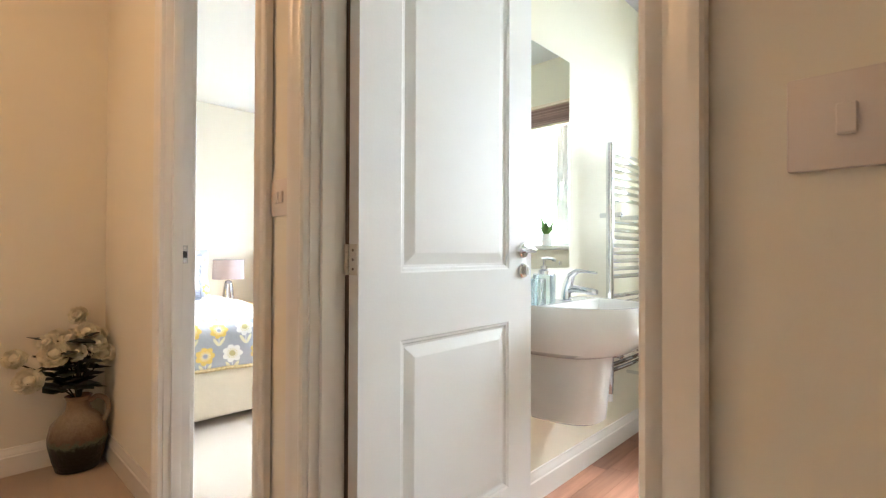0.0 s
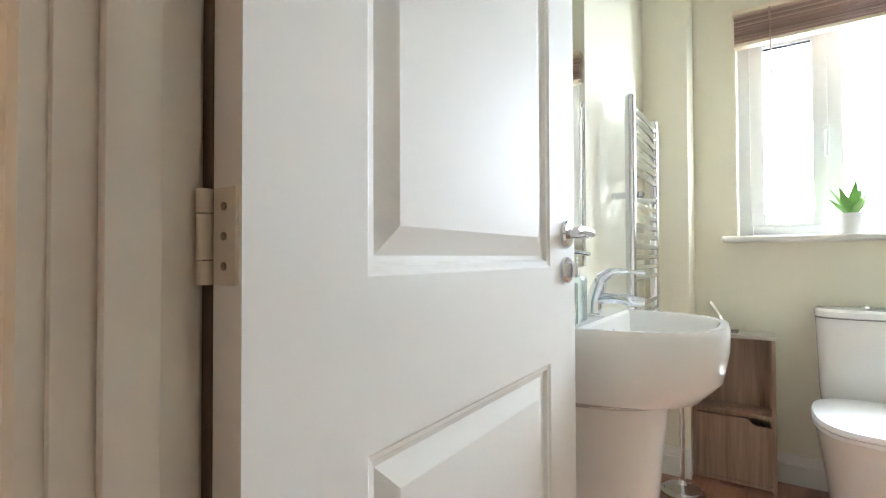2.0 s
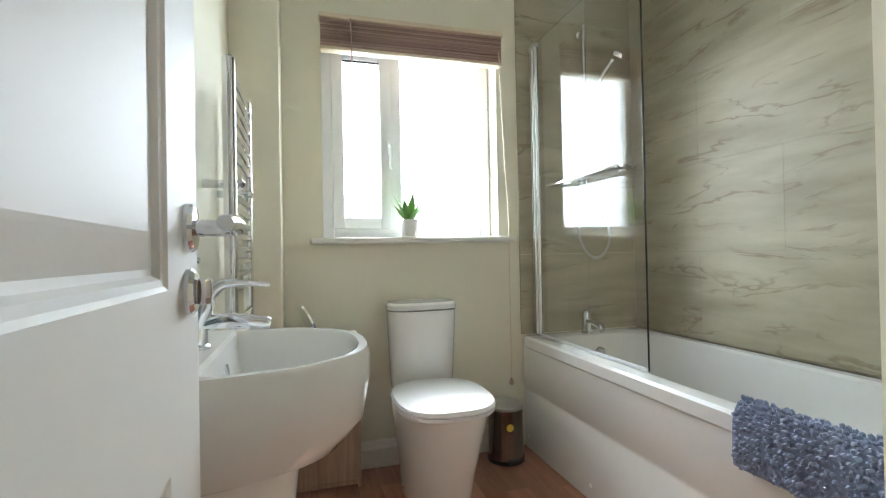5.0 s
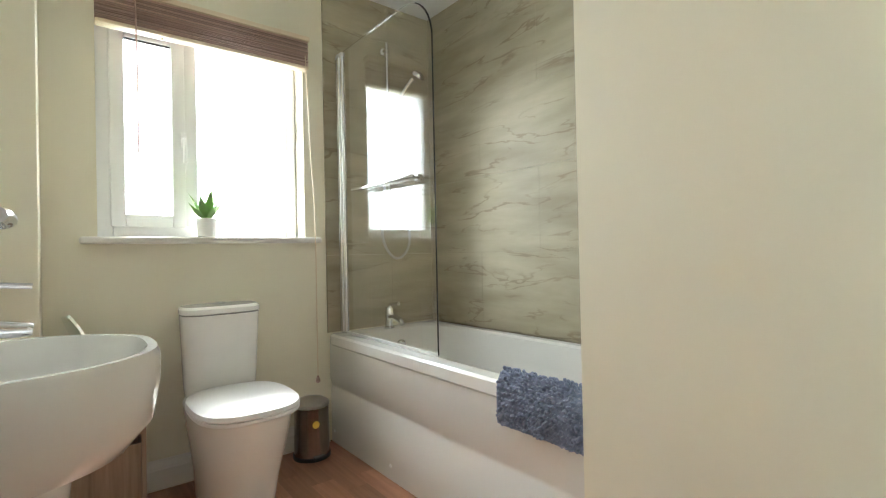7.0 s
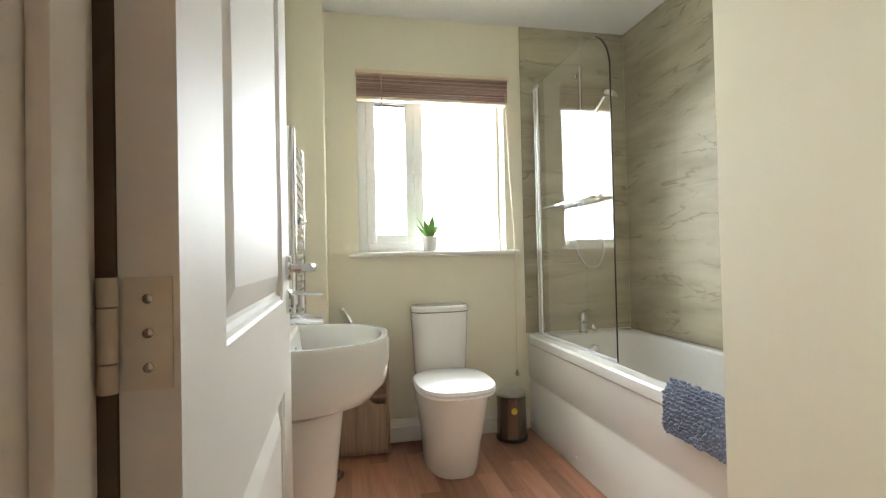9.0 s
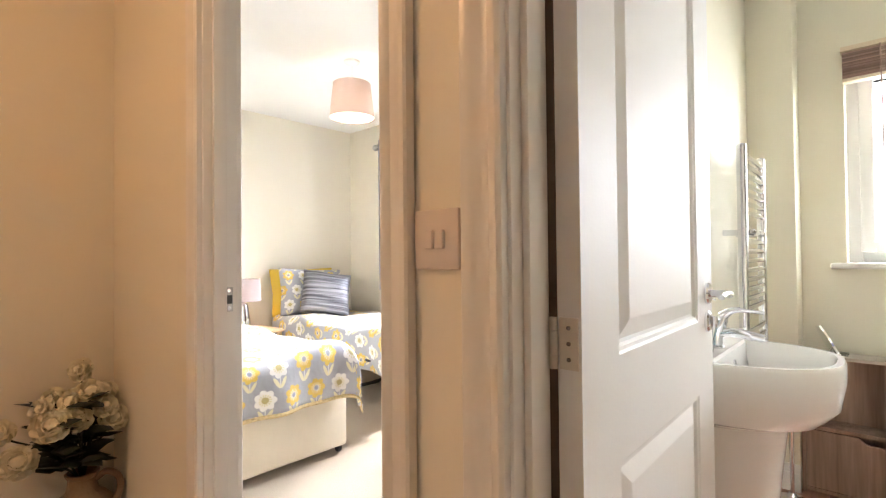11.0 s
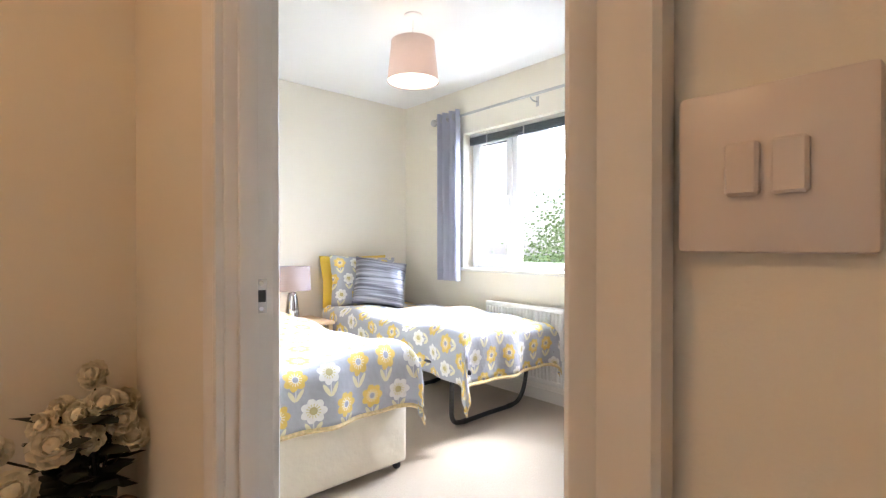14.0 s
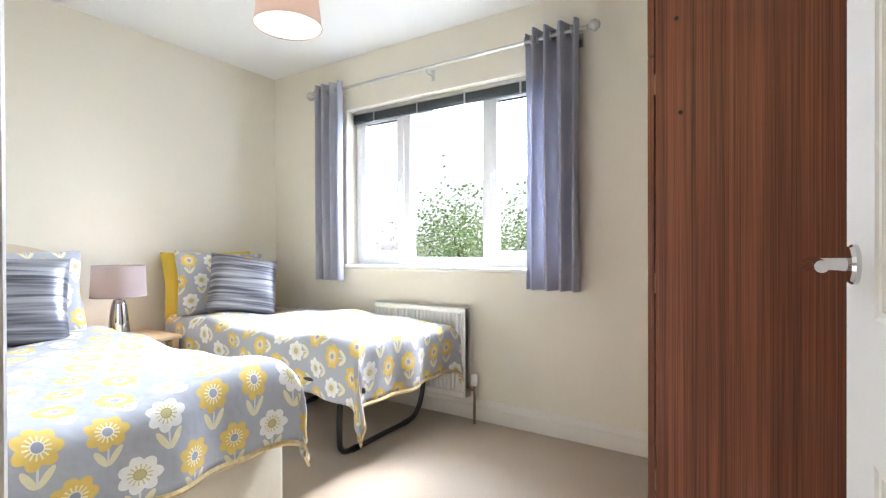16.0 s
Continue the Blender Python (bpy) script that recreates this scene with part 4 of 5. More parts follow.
def towel_radiator():
    root = thing("towel_radiator", (-1.036, 2.503, 0.0), "chrome ladder towel radiator on the wall", "radiator")
    hw, z0, z1 = 0.200, 0.385, 1.512
    for y in (-hw, hw):
        part("upright", tube([(0, y, z0), (0, y, z1)], 0.0175, 16), M_CHROME, root)
        part("cap", lathe([(0.0175, 0), (0.012, 0.006), (0.003, 0.008)], 16, (0, y, z1)), M_CHROME, root)
    bars = [0.34, 0.37, 0.41, 0.45, 0.56, 0.60, 0.64, 0.68, 0.72, 0.82, 0.86, 0.90, 0.94, 0.98, 1.02, 1.06, 1.10, 1.22, 1.26, 1.30, 1.34, 1.38, 1.42, 1.46]
    first = part("bar", tube([(0.002 + 0.006 * math.sin(math.pi * k / 8), -hw + 2 * hw * k / 8, 0) for k in range(9)], 0.0105, 10), M_CHROME, root)
    for k, z in enumerate([z0 + (q - 0.28) * 0.924 for q in bars]):
        ob = first if k == 0 else first.copy()
        if k:
            scene.collection.objects.link(ob)
        ob.location = (0, 0, z)
    for y in (-0.12, 0.12):
        for z in (1.18, 0.5):
            part("wall_bracket", tube([(-0.083, y, z), (0.012, y, z)], 0.012, 12), M_CHROME, root)
            part("bracket_knob", lathe([(0.012, 0), (0.014, 0.012), (0.006, 0.018)], 14, m=Matrix.Translation((0.012, y, z)) @ pose(0, 0, 0, 0, 90, 0)), M_CHROME, root)
    for y in (-hw, hw):
        part("valve", lathe([(0.014, -0.02), (0.016, 0.0), (0.016, 0.03), (0.010, 0.035)], 14, (0, y, z0 - 0.03)), M_CHROME, root)
        part("valve_tail", tube([(0.0, y, z0 - 0.03), (-0.083, y, z0 - 0.03)], 0.009, 10), M_CHROME, root)
        part("valve_cap", lathe([(0.013, 0), (0.012, 0.03), (0.005, 0.032)], 14, (0, y, z0 - 0.085)), M_UPVC, root)
    return root


towel_radiator()


# ---- toilet and the things round it ----
def toilet():
    root = thing("toilet", (-0.350, 3.080, 0), "white close-coupled toilet with closed lid", "toilet")
    def oval(w, y0, y1, z, n=2.5, k=40):
        cy, b = (y0 + y1) / 2, (y1 - y0) / 2
        return superellipse(0, cy, w, b, n, z, k)
    rings = [oval(0.125, -0.50, -0.02, 0.0), oval(0.128, -0.52, -0.02, 0.03), oval(0.138, -0.555, -0.02, 0.15), oval(0.158, -0.60, -0.02, 0.28), oval(0.172, -0.62, -0.03, 0.37), oval(0.174, -0.625, -0.03, 0.395)]
    part("pan", loft(rings), M_CERAMIC, root)
    rings = [oval(0.178, -0.635, -0.19, 0.397, 2.8), oval(0.182, -0.64, -0.188, 0.402, 2.8), oval(0.182, -0.64, -0.188, 0.411, 2.8)]
    part("seat", loft(rings), M_UPVC, root)
    rings = [oval(0.182, -0.640, -0.188, 0.414, 2.8), oval(0.184, -0.642, -0.187, 0.420, 2.8), oval(0.180, -0.638, -0.19, 0.432, 2.8), oval(0.12, -0.56, -0.25, 0.438, 2.8)]
    part("lid", loft(rings), M_UPVC, root)
    for x in (-0.07, 0.07):
        part("hinge", lathe([(0.012, 0), (0.012, 0.03)], 12, (x, -0.185, 0.397)), M_CHROME, root)
    rings = [oval(0.134, -0.165, 0.0, 0.38, 3.2), oval(0.140, -0.175, 0.0, 0.43, 3.2), oval(0.152, -0.19, 0.0, 0.722, 3.4)]
    part("cistern", loft(rings), M_CERAMIC, root)
    rings = [oval(0.150, -0.188, 0.0, 0.725, 3.4), oval(0.155, -0.194, 0.0, 0.729, 3.4), oval(0.155, -0.194, 0.0, 0.748, 3.4), oval(0.146, -0.185, -0.004, 0.758, 3.4)]
    part("cistern_lid", loft(rings), M_CERAMIC, root)
    part("flush_button", lathe([(0.022, 0), (0.022, 0.006), (0.018, 0.009), (0.004, 0.009)], 24, (0, -0.095, 0.76)), M_CHROME, root)
    for x in (-0.142, 0.142):
        part("fixing_cap", lathe([(0.009, 0), (0.007, 0.006), (0.002, 0.008)], 12, m=Matrix.Translation((x * 0.93, -0.3, 0.05)) @ pose(0, 0, 0, 0, 90 if x > 0 else -90, 0)), M_CHROME, root)
    return root


toilet()


def pedal_bin():
    root = thing("pedal_bin", (0.050, 2.985, 0), "small dark chrome pedal bin with yellow sticker", "bin")
    part("body", lathe([(0.083, 0), (0.085, 0.01), (0.082, 0.02), (0.080, 0.235), (0.082, 0.24)], 40), M_DARKSTEEL, root)
    part("base_ring", lathe([(0.087, 0.0), (0.087, 0.016), (0.083, 0.018)], 40), M_BLACK, root)
    part("lid", lathe([(0.083, 0.242), (0.085, 0.248), (0.083, 0.258), (0.06, 0.272), (0.02, 0.278), (0.003, 0.278)], 40), M_STEEL, root)
    part("pedal", B(-0.028, 0.028, -0.105, -0.075, 0.012, 0.026, 0.004), M_BLACK, root)
    part("sticker", lathe([(0.017, 0), (0.017, 0.002), (0.003, 0.0022)], 24, m=Matrix.Translation((-0.012, -0.0795, 0.17)) @ pose(0, 0, 0, 90, 0, 0)), M_YSTICK, root, "round yellow sticker")
    return root


pedal_bin()


def storage_cube():
    root = thing("storage_cabinet", (-0.781, 3.000, 0), "narrow washed-oak cabinet with open shelf and door", "cabinet")
    hw, h, t = 0.15, 0.632, 0.015
    yb, yf = 0.07, -0.07
    part("side", B(-hw, -hw + t, yf, yb, 0, h - t), M_CAB, root)
    part("side", B(hw - t, hw, yf, yb, 0, h - t), M_CAB, root)
    part("top", B(-hw, hw, yf - 0.002, yb, h - t, h, 0.001, 1), M_CABTOP, root, "pale grey oak top")
    part("shelf", B(-hw + t, hw - t, yf, yb, 0.295, 0.31), M_CAB, root)
    part("bottom", B(-hw + t, hw - t, yf, yb, 0.012, 0.027), M_CAB, root)
    part("back", B(-hw + t, hw - t, yb - 0.008, yb - 0.002, 0.027, h - t), M_CAB, root)
    ol = [(-hw + t + 0.002, 0.03), (hw - t - 0.002, 0.03), (hw - t - 0.002, 0.262), (hw - t - 0.05, 0.262), (hw - t - 0.068, 0.270), (hw - t - 0.082, 0.289), (-hw + t + 0.002, 0.289)]
    part("door", loft([[(x, y, z) for x, z in ol] for y in (yf - 0.001, yf + 0.014)]), M_CAB, root, "oak-look door with a cut-out grip")
    return root


storage_cube()


def folded_card():
    root = thing("tabletop_mirror", (-0.81, 3.00, 0.632), "small tilted frameless tabletop mirror", "mirror")
    part("foot", B(-0.04, 0.05, -0.03, 0.03, 0, 0.010, 0.003), M_SOAP, root)
    m = Matrix.Translation((0.0, 0.0, 0.008)) @ pose(0, 0, 0, 0, -28, 20)
    ol = [(-0.05, 0.0), (0.05, 0.0), (0.06, 0.05), (0.03, 0.13), (-0.04, 0.14), (-0.06, 0.09)]
    part("plate", loft([[m @ Vector((d, y, z)) for y, z in ol] for d in (-0.004, 0.004)]), M_MIRROR, root)
    return root


folded_card()


def roll_stand():
    root = thing("toilet_roll_stand", (-0.950, 2.755, 0), "chrome freestanding toilet roll stand", "toilet roll holder")
    part("base", lathe([(0.084, 0), (0.084, 0.006), (0.07, 0.012), (0.068, 0.018), (0.045, 0.026), (0.02, 0.034), (0.012, 0.05)], 40), M_CHROME, root)
    part("pole", tube([(0, 0, 0.04), (0, 0, 0.48)], 0.0085, 14), M_CHROME, root)
    part("arm", tube(smooth_path([(-0.03, 0.0, 0.495), (0.0, 0, 0.485), (0.03, -0.01, 0.49), (0.11, -0.035, 0.49)], 5), 0.007, 12), M_CHROME, root)
    roll = thing("toilet_roll", (-0.883, 2.74, 0.485), "part-used white toilet roll on the stand", "toilet roll", turn=-20)
    m = pose(0, 0, 0, 0, 90, 0)
    part("paper", lathe([(0.021, -0.05), (0.050, -0.05), (0.052, -0.046), (0.052, 0.046), (0.050, 0.05), (0.021, 0.05)], 40, close=False, m=m), M_PAPER, roll)
    part("core", lathe([(0.021, -0.049), (0.021, 0.049), (0.019, 0.049), (0.019, -0.049)], 30, close=False, m=m), M_CAB, roll)
    return root


roll_stand()


def blade(bm, base, way, length, width, curl, side_turn=0.0):
    """A thick pointed leaf, bending over its length."""
    d = Vector(way).normalized()
    side = d.cross(Vector((0, 0, 1)))
    side = side.normalized() if side.length > 0.05 else Vector((math.cos(side_turn), math.sin(side_turn), 0))
    out = Vector((d.x, d.y, 0))
    out = out.normalized() if out.length > 0.05 else side.cross(Vector((0, 0, 1)))
    rings = []
    for k in range(7):
        t = k / 6
        c = Vector(base) + d * length * t + out * curl * t * t * length
        w = width * (0.55 + 0.9 * t if t < 0.5 else 1.0 * (1 - t) * 2.0 + 0.02) * 0.5
        n = side.cross(d).normalized()
        rings.append([c + side * w, c + n * w * 0.25, c - side * w, c - n * w * 0.12])
    loft(rings, True, bm)


def sill_plant():
    root = thing("potted_succulent", (-0.372, 3.09, 1.048), "small green succulent in a white pot", "plant")
    part("pot", lathe([(0.032, 0), (0.035, 0.002), (0.042, 0.078), (0.042, 0.082), (0.038, 0.082), (0.036, 0.07)], 32), M_POT, root)
    part("soil", lathe([(0.036, 0.068), (0.02, 0.072), (0.004, 0.073)], 20), M_BARK, root)
    rnd = random.Random(2)
    for k in range(13):
        a = k * 2.4
        tilt = 0.15 + 0.75 * (k / 13)
        bm = bmesh.new()
        blade(bm, (0.01 * math.cos(a), 0.01 * math.sin(a), 0.07), (math.cos(a) * tilt, math.sin(a) * tilt, 1.0), rnd.uniform(0.10, 0.16) * (1 - 0.25 * k / 13), 0.036, rnd.uniform(0.0, 0.25), a)
        part("leaf", bm, M_LEAF, root)
    return root


sill_plant()


# ---- landing ----
def light_switch(place, gangs, label, w=0.088):
    root = thing("light_switch", place, label, "light switch")
    part("plate", B(-w / 2, w / 2, -0.009, 0, -0.044, 0.044, 0.003), M_SWITCH, root)
    for k in range(gangs):
        x = (k - (gangs - 1) / 2) * 0.021
        bm = B(x - 0.0078, x + 0.0078, -0.014, -0.006, -0.014, 0.014, 0.0015, 1)
        part("rocker", bm, M_SWITCH, root)
    return root


light_switch((-1.130, YF, 1.123), 2, "cream two-gang light switch on the landing wall")
light_switch((-0.095, YF, 1.112), 1, "cream one-gang light switch on the landing wall")


def jug_vase():
    root = thing("ceramic_jug_vase", (-2.79, 0.575, 0), "brown and black textured ceramic jug vase", "vase")
    root.scale = (0.78, 0.78, 0.78)
    prof = [(0.075, 0), (0.095, 0.006), (0.112, 0.06), (0.128, 0.13), (0.130, 0.17), (0.118, 0.225), (0.085, 0.262), (0.058, 0.283), (0.05, 0.31), (0.05, 0.335), (0.058, 0.345), (0.060, 0.355), (0.052, 0.358), (0.042, 0.345), (0.04, 0.30)]
    prof = [(1.12 * r, 1.2 * h) for r, h in prof]
    part("body", lathe(prof, 48), M_VASE, root)
    m = pose(0, 0, 0, 0, 0, 62)
    part("jug_handle", tube([m @ p for p in smooth_path([(0.056, 0, 0.39), (0.095, 0, 0.414), (0.14, 0, 0.39), (0.151, 0, 0.33), (0.129, 0, 0.27)], 6)], 0.015, 12), M_VASE, root)
    return root


jug_vase()


def peony(root, c, r, rnd):
    bm = bmesh.new()
    c = Vector(c)
    for layer, (count, rad, lift) in enumerate(((9, 1.0, -0.10), (8, 0.85, 0.25), (7, 0.62, 0.50), (5, 0.38, 0.68))):
        for k in range(count):
            a = 2 * math.pi * (k + 0.5 * layer) / count + rnd.uniform(-0.2, 0.2)
            d = Vector((math.cos(a), math.sin(a), lift + rnd.uniform(-0.15, 0.2))).normalized()
            side = d.cross(Vector((0, 0, 1))).normalized()
            up = side.cross(d).normalized()
            rows = []
            for i in range(5):
                t = i / 4
                mid = c + d * r * rad * (0.15 + 0.85 * t) + up * r * 0.28 * t * t * (1.2 if layer else 0.3)
                wd = r * rad * 0.52 * math.sin(math.pi * (0.15 + 0.72 * t)) + 0.002
                row = []
                for j in range(5):
                    s = j / 2 - 1
                    ripple = rnd.uniform(-1, 1) * r * 0.15 * t
                    row.append(bm.verts.new(mid + side * wd * s + up * (wd * 0.45 * s * s + ripple)))
                rows.append(row)
            for p, q in zip(rows, rows[1:]):
                for j in range(4):
                    bm.faces.new((p[j], p[j + 1], q[j + 1], q[j]))
    lathe([(0.02 * r / 0.06, -0.3 * r), (0.55 * r, 0.0), (0.5 * r, 0.35 * r), (0.2 * r, 0.55 * r), (0.01 * r, 0.57 * r)], 10, c, True, bm)
    turn = Vector((0.8 + rnd.uniform(-0.3, 0.2), -0.35 + rnd.uniform(-0.4, 0.4), 0.5)).to_track_quat("Z", "Y").to_matrix().to_4x4()
    bmesh.ops.transform(bm, matrix=Matrix.Translation(c) @ turn @ Matrix.Translation(-c), verts=bm.verts[:])
    return part("flower", bm, M_PETAL, root, "full cream peony bloom")


def bouquet():
    root = thing("artificial_peonies", (-2.79, 0.575, 0.292), "bunch of cream artificial peonies with dark leaves", "flowers")
    root.scale = (0.92, 0.92, 0.92)
    rnd = random.Random(8)
    blooms = [(0.06, -0.13, 0.33, 0.05), (-0.02, 0.00, 0.44, 0.055), (0.05, 0.02, 0.355, 0.068), (0.10, -0.11, 0.275, 0.072), (0.05, -0.04, 0.335, 0.058), (0.06, 0.09, 0.245, 0.062), (0.09, -0.02, 0.27, 0.05), (0.08, -0.20, 0.165, 0.068), (0.0, -0.24, 0.26, 0.055), (0.08, 0.06, 0.30, 0.05), (-0.06, -0.08, 0.33, 0.055), (-0.08, 0.09, 0.32, 0.055)]
    for x, y, z, r in blooms:
        part("stem", tube(smooth_path([(0, 0, 0.0), (x * 0.3, y * 0.3, z * 0.5), (x, y, z - r * 0.3)], 4), 0.0035, 6), M_DARKLEAF, root)
        peony(root, (x, y, z), r * 0.88, rnd)
    for k in range(80):
        a, h = rnd.uniform(0, 6.28), rnd.uniform(0.06, 0.34)
        rad = rnd.uniform(0.02, 0.10)
        bm = bmesh.new()
        way = (math.cos(a), math.sin(a), rnd.uniform(-0.4, 0.6))
        blade(bm, (rad * math.cos(a) * 0.6 + 0.02, rad * math.sin(a) * 0.8 - 0.04, h), way, rnd.uniform(0.06, 0.10), rnd.uniform(0.065, 0.095), rnd.uniform(-0.1, 0.2), a)
        part("leaf", bm, M_DARKLEAF, root)
    return root


bouquet()


def drawer_chest():
    root = thing("chest_of_drawers", (-5.22, -0.75, 0), "white painted chest of drawers with wooden top", "drawers")
    w2, d2, h = 0.55, 0.23, 0.80
    part("carcass", B(-d2, d2, -w2, w2, 0.07, h - 0.03, 0.003), M_PINKCH, root)
    part("plinth", B(-d2 + 0.02, d2 - 0.02, -w2 + 0.02, w2 - 0.02, 0, 0.07), M_BLACK, root)
    part("top", B(-d2 - 0.01, d2 + 0.02, -w2 - 0.02, w2 + 0.02, h - 0.03, h, 0.006), M_PINE, root, "stained wooden top")
    for k in range(3):
        z = 0.10 + k * 0.225
        for y in (-0.275, 0.275):
            front = part("drawer_front", B(d2, d2 + 0.016, y - 0.265, y + 0.265, z, z + 0.205, 0.004), M_PINKCH, root)
            for dy in (-0.13, 0.13, 0.2):
                part("knob", lathe([(0.007, 0), (0.007, 0.012), (0.014, 0.018), (0.012, 0.026), (0.003, 0.028)], 14, m=Matrix.Translation((d2 + 0.016, y + dy, z + 0.10)) @ pose(0, 0, 0, 0, 90, 0)), M_BRASS, front)
    box_ob = thing("storage_box", (-5.22, -0.72, 0.80), "white lidded box on the chest of drawers", "box")
    part("body", B(-0.15, 0.15, -0.32, 0.32, 0, 0.30, 0.006), M_PINKCH, box_ob)
    part("lid", B(-0.155, 0.155, -0.325, 0.325, 0.30, 0.335, 0.006), M_PINE, box_ob)
    return root


drawer_chest()


# ---- bedroom ----
window_unit("window_2", "white three-light bedroom window with clear panes", OX0 + 0.005, OX1 - 0.005, 3.245, OZ0 + 0.02, OZ1, [-3.405, -2.795], M_GLASS, [0, 2], [(-3.45, 1.46), (-2.75, 1.46)])
setting("window_sill_bedroom", B(OX0 - 0.03, OX1 + 0.03, 3.11, 3.245, OZ0 - 0.006, OZ0 + 0.022, 0.009, 3), M_GLOSS, "white painted bedroom window board")


def venetian():
    root = thing("venetian_blind", (-3.10, 3.205, OZ1 - 0.003), "raised dark grey venetian blind at the window head", "blind")
    hw = 0.74
    part("head_rail", B(-hw, hw, -0.013, 0.013, -0.026, 0, 0.002), M_STEEL, root)
    first = part("slat", B(-hw, hw, -0.0125, 0.0125, -0.0006, 0.0006), M_BLINDDARK, root)
    for k in range(20):
        ob = first if k == 0 else first.copy()
        if k:
            scene.collection.objects.link(ob)
        ob.location = (0, 0, -0.030 - k * 0.0024)
    part("bottom_rail", B(-hw, hw, -0.013, 0.013, -0.090, -0.079, 0.002), M_BLINDDARK, root)
    for x in (-0.55, -0.18, 0.18, 0.55):
        part("ladder_tape", B(x - 0.006, x + 0.006, -0.0155, -0.0135, -0.092, -0.02), M_STEEL, root)
    return root


venetian()


def curtain_pole():
    root = thing("curtain_pole", (-3.118, BED_Y - 0.085, 2.125), "slim brushed steel curtain pole with ball finials", "curtain pole")
    part("pole", tube([(-0.98, 0, 0), (0.98, 0, 0)], 0.0095, 16), M_STEEL, root)
    for s in (-1, 1):
        part("finial", lathe([(0.010, 0), (0.014, 0.006), (0.010, 0.012), (0.022, 0.022), (0.030, 0.038), (0.030, 0.048), (0.020, 0.064), (0.004, 0.070)], 24, m=Matrix.Translation((s * 0.98, 0, 0)) @ pose(0, 0, 0, 0, 90 * s, 0)), M_STEEL, root)
    for x in (-0.93, 0.0, 0.93):
        part("bracket", tube(smooth_path([(x, 0.085, -0.03), (x, 0.03, -0.03), (x, 0.0, -0.012)], 4), 0.005, 10), M_STEEL, root)
        part("bracket_plate", B(x - 0.012, x + 0.012, 0.08, 0.085, -0.06, 0.01, 0.002), M_STEEL, root)
    return root


curtain_pole()


def eyelet_curtain(x0, x1, z0, z1, folds, name_label):
    root = thing("eyelet_curtain", ((x0 + x1) / 2, BED_Y - 0.085, 0), name_label, "curtain", "pair of curtains")
    w, n = x1 - x0, folds * 12
    rings = []
    for k in range(13):
        t = k / 12
        z = z1 + (z0 - z1) * t
        amp = 0.042 - 0.008 * t
        pts = []
        for i in range(n + 1):
            u = i / n
            x = -w / 2 + w * u * (1 + 0.03 * t) + 0.006 * math.sin(u * 9 + t * 3)
            y = amp * math.sin(2 * math.pi * folds * u) + 0.007 * math.sin(u * 23 + 2 * t)
            pts.append((x, y - 0.002, z))
        rings.append(pts + [(x, y + 0.004, z) for x, y, z in reversed(pts)])
    part("cloth", loft(rings), M_CURTAIN, root)
    for f in range(folds * 2):
        x = -w / 2 + w * (f + 0.0) / (folds * 2)
        ring = [(x + 0.003, 0.024 * math.cos(a), 2.125 + 0.024 * math.sin(a)) for a in [2 * math.pi * k / 16 for k in range(17)]]
        part("eyelet", tube(ring, 0.004, 8, close=False), M_STEEL, root)
    return root


eyelet_curtain(-4.10, -3.82, 0.795, 2.175, 4, "lilac-grey eyelet curtain drawn back at the window")
eyelet_curtain(-2.465, -2.175, 0.795, 2.175, 4, "lilac-grey eyelet curtain drawn back at the window")


def panel_radiator():
    root = thing("panel_radiator", (-3.18, BED_Y, 0), "white ribbed panel radiator under the window", "radiator")
    hw, z0, z1 = 0.345, 0.145, 0.665
    cols = 24
    pts, w = [], 2 * hw
    for i in range(cols * 4 + 1):
        u = i / (cols * 4)
        k = i % 4
        pts.append((-hw + w * u, -0.098 if k in (0, 1) else -0.088))
    rings = [[(x, y, z) for x, y in pts] + [(x, -0.06, z) for x, _ in reversed(pts)] for z in (z0 + 0.03, z1 - 0.03)]
    part("ribbed_panel", loft(rings), M_RAD, root)
    part("top_edge", B(-hw, hw, -0.1, -0.055, z1 - 0.032, z1, 0.006), M_RAD, root)
    part("bottom_edge", B(-hw, hw, -0.1, -0.055, z0, z0 + 0.032, 0.006), M_RAD, root)
    part("end_cheek", B(hw - 0.012, hw, -0.1, -0.035, z0, z1, 0.004), M_RAD, root)
    part("end_cheek", B(-hw, -hw + 0.012, -0.1, -0.035, z0, z1, 0.004), M_RAD, root)
    for x in (-0.3, 0.3):
        part("hanger", B(x - 0.02, x + 0.02, -0.06, -0.001, 0.2, 0.62), M_RAD, root)
    part("valve_body", tube([(hw, -0.075, 0.195), (hw + 0.045, -0.075, 0.195)], 0.009, 12), M_BRASS, root)
    part("valve_pipe", tube([(hw + 0.045, -0.075, 0.23), (hw + 0.045, -0.075, 0.0)], 0.0075, 12), M_BRASS, root)
    part("thermostat_head", lathe([(0.012, 0), (0.018, 0.01), (0.019, 0.05), (0.017, 0.065), (0.004, 0.067)], 18, (hw + 0.045, -0.075, 0.22)), M_UPVC, root, "white thermostatic valve head")
    return root


panel_radiator()


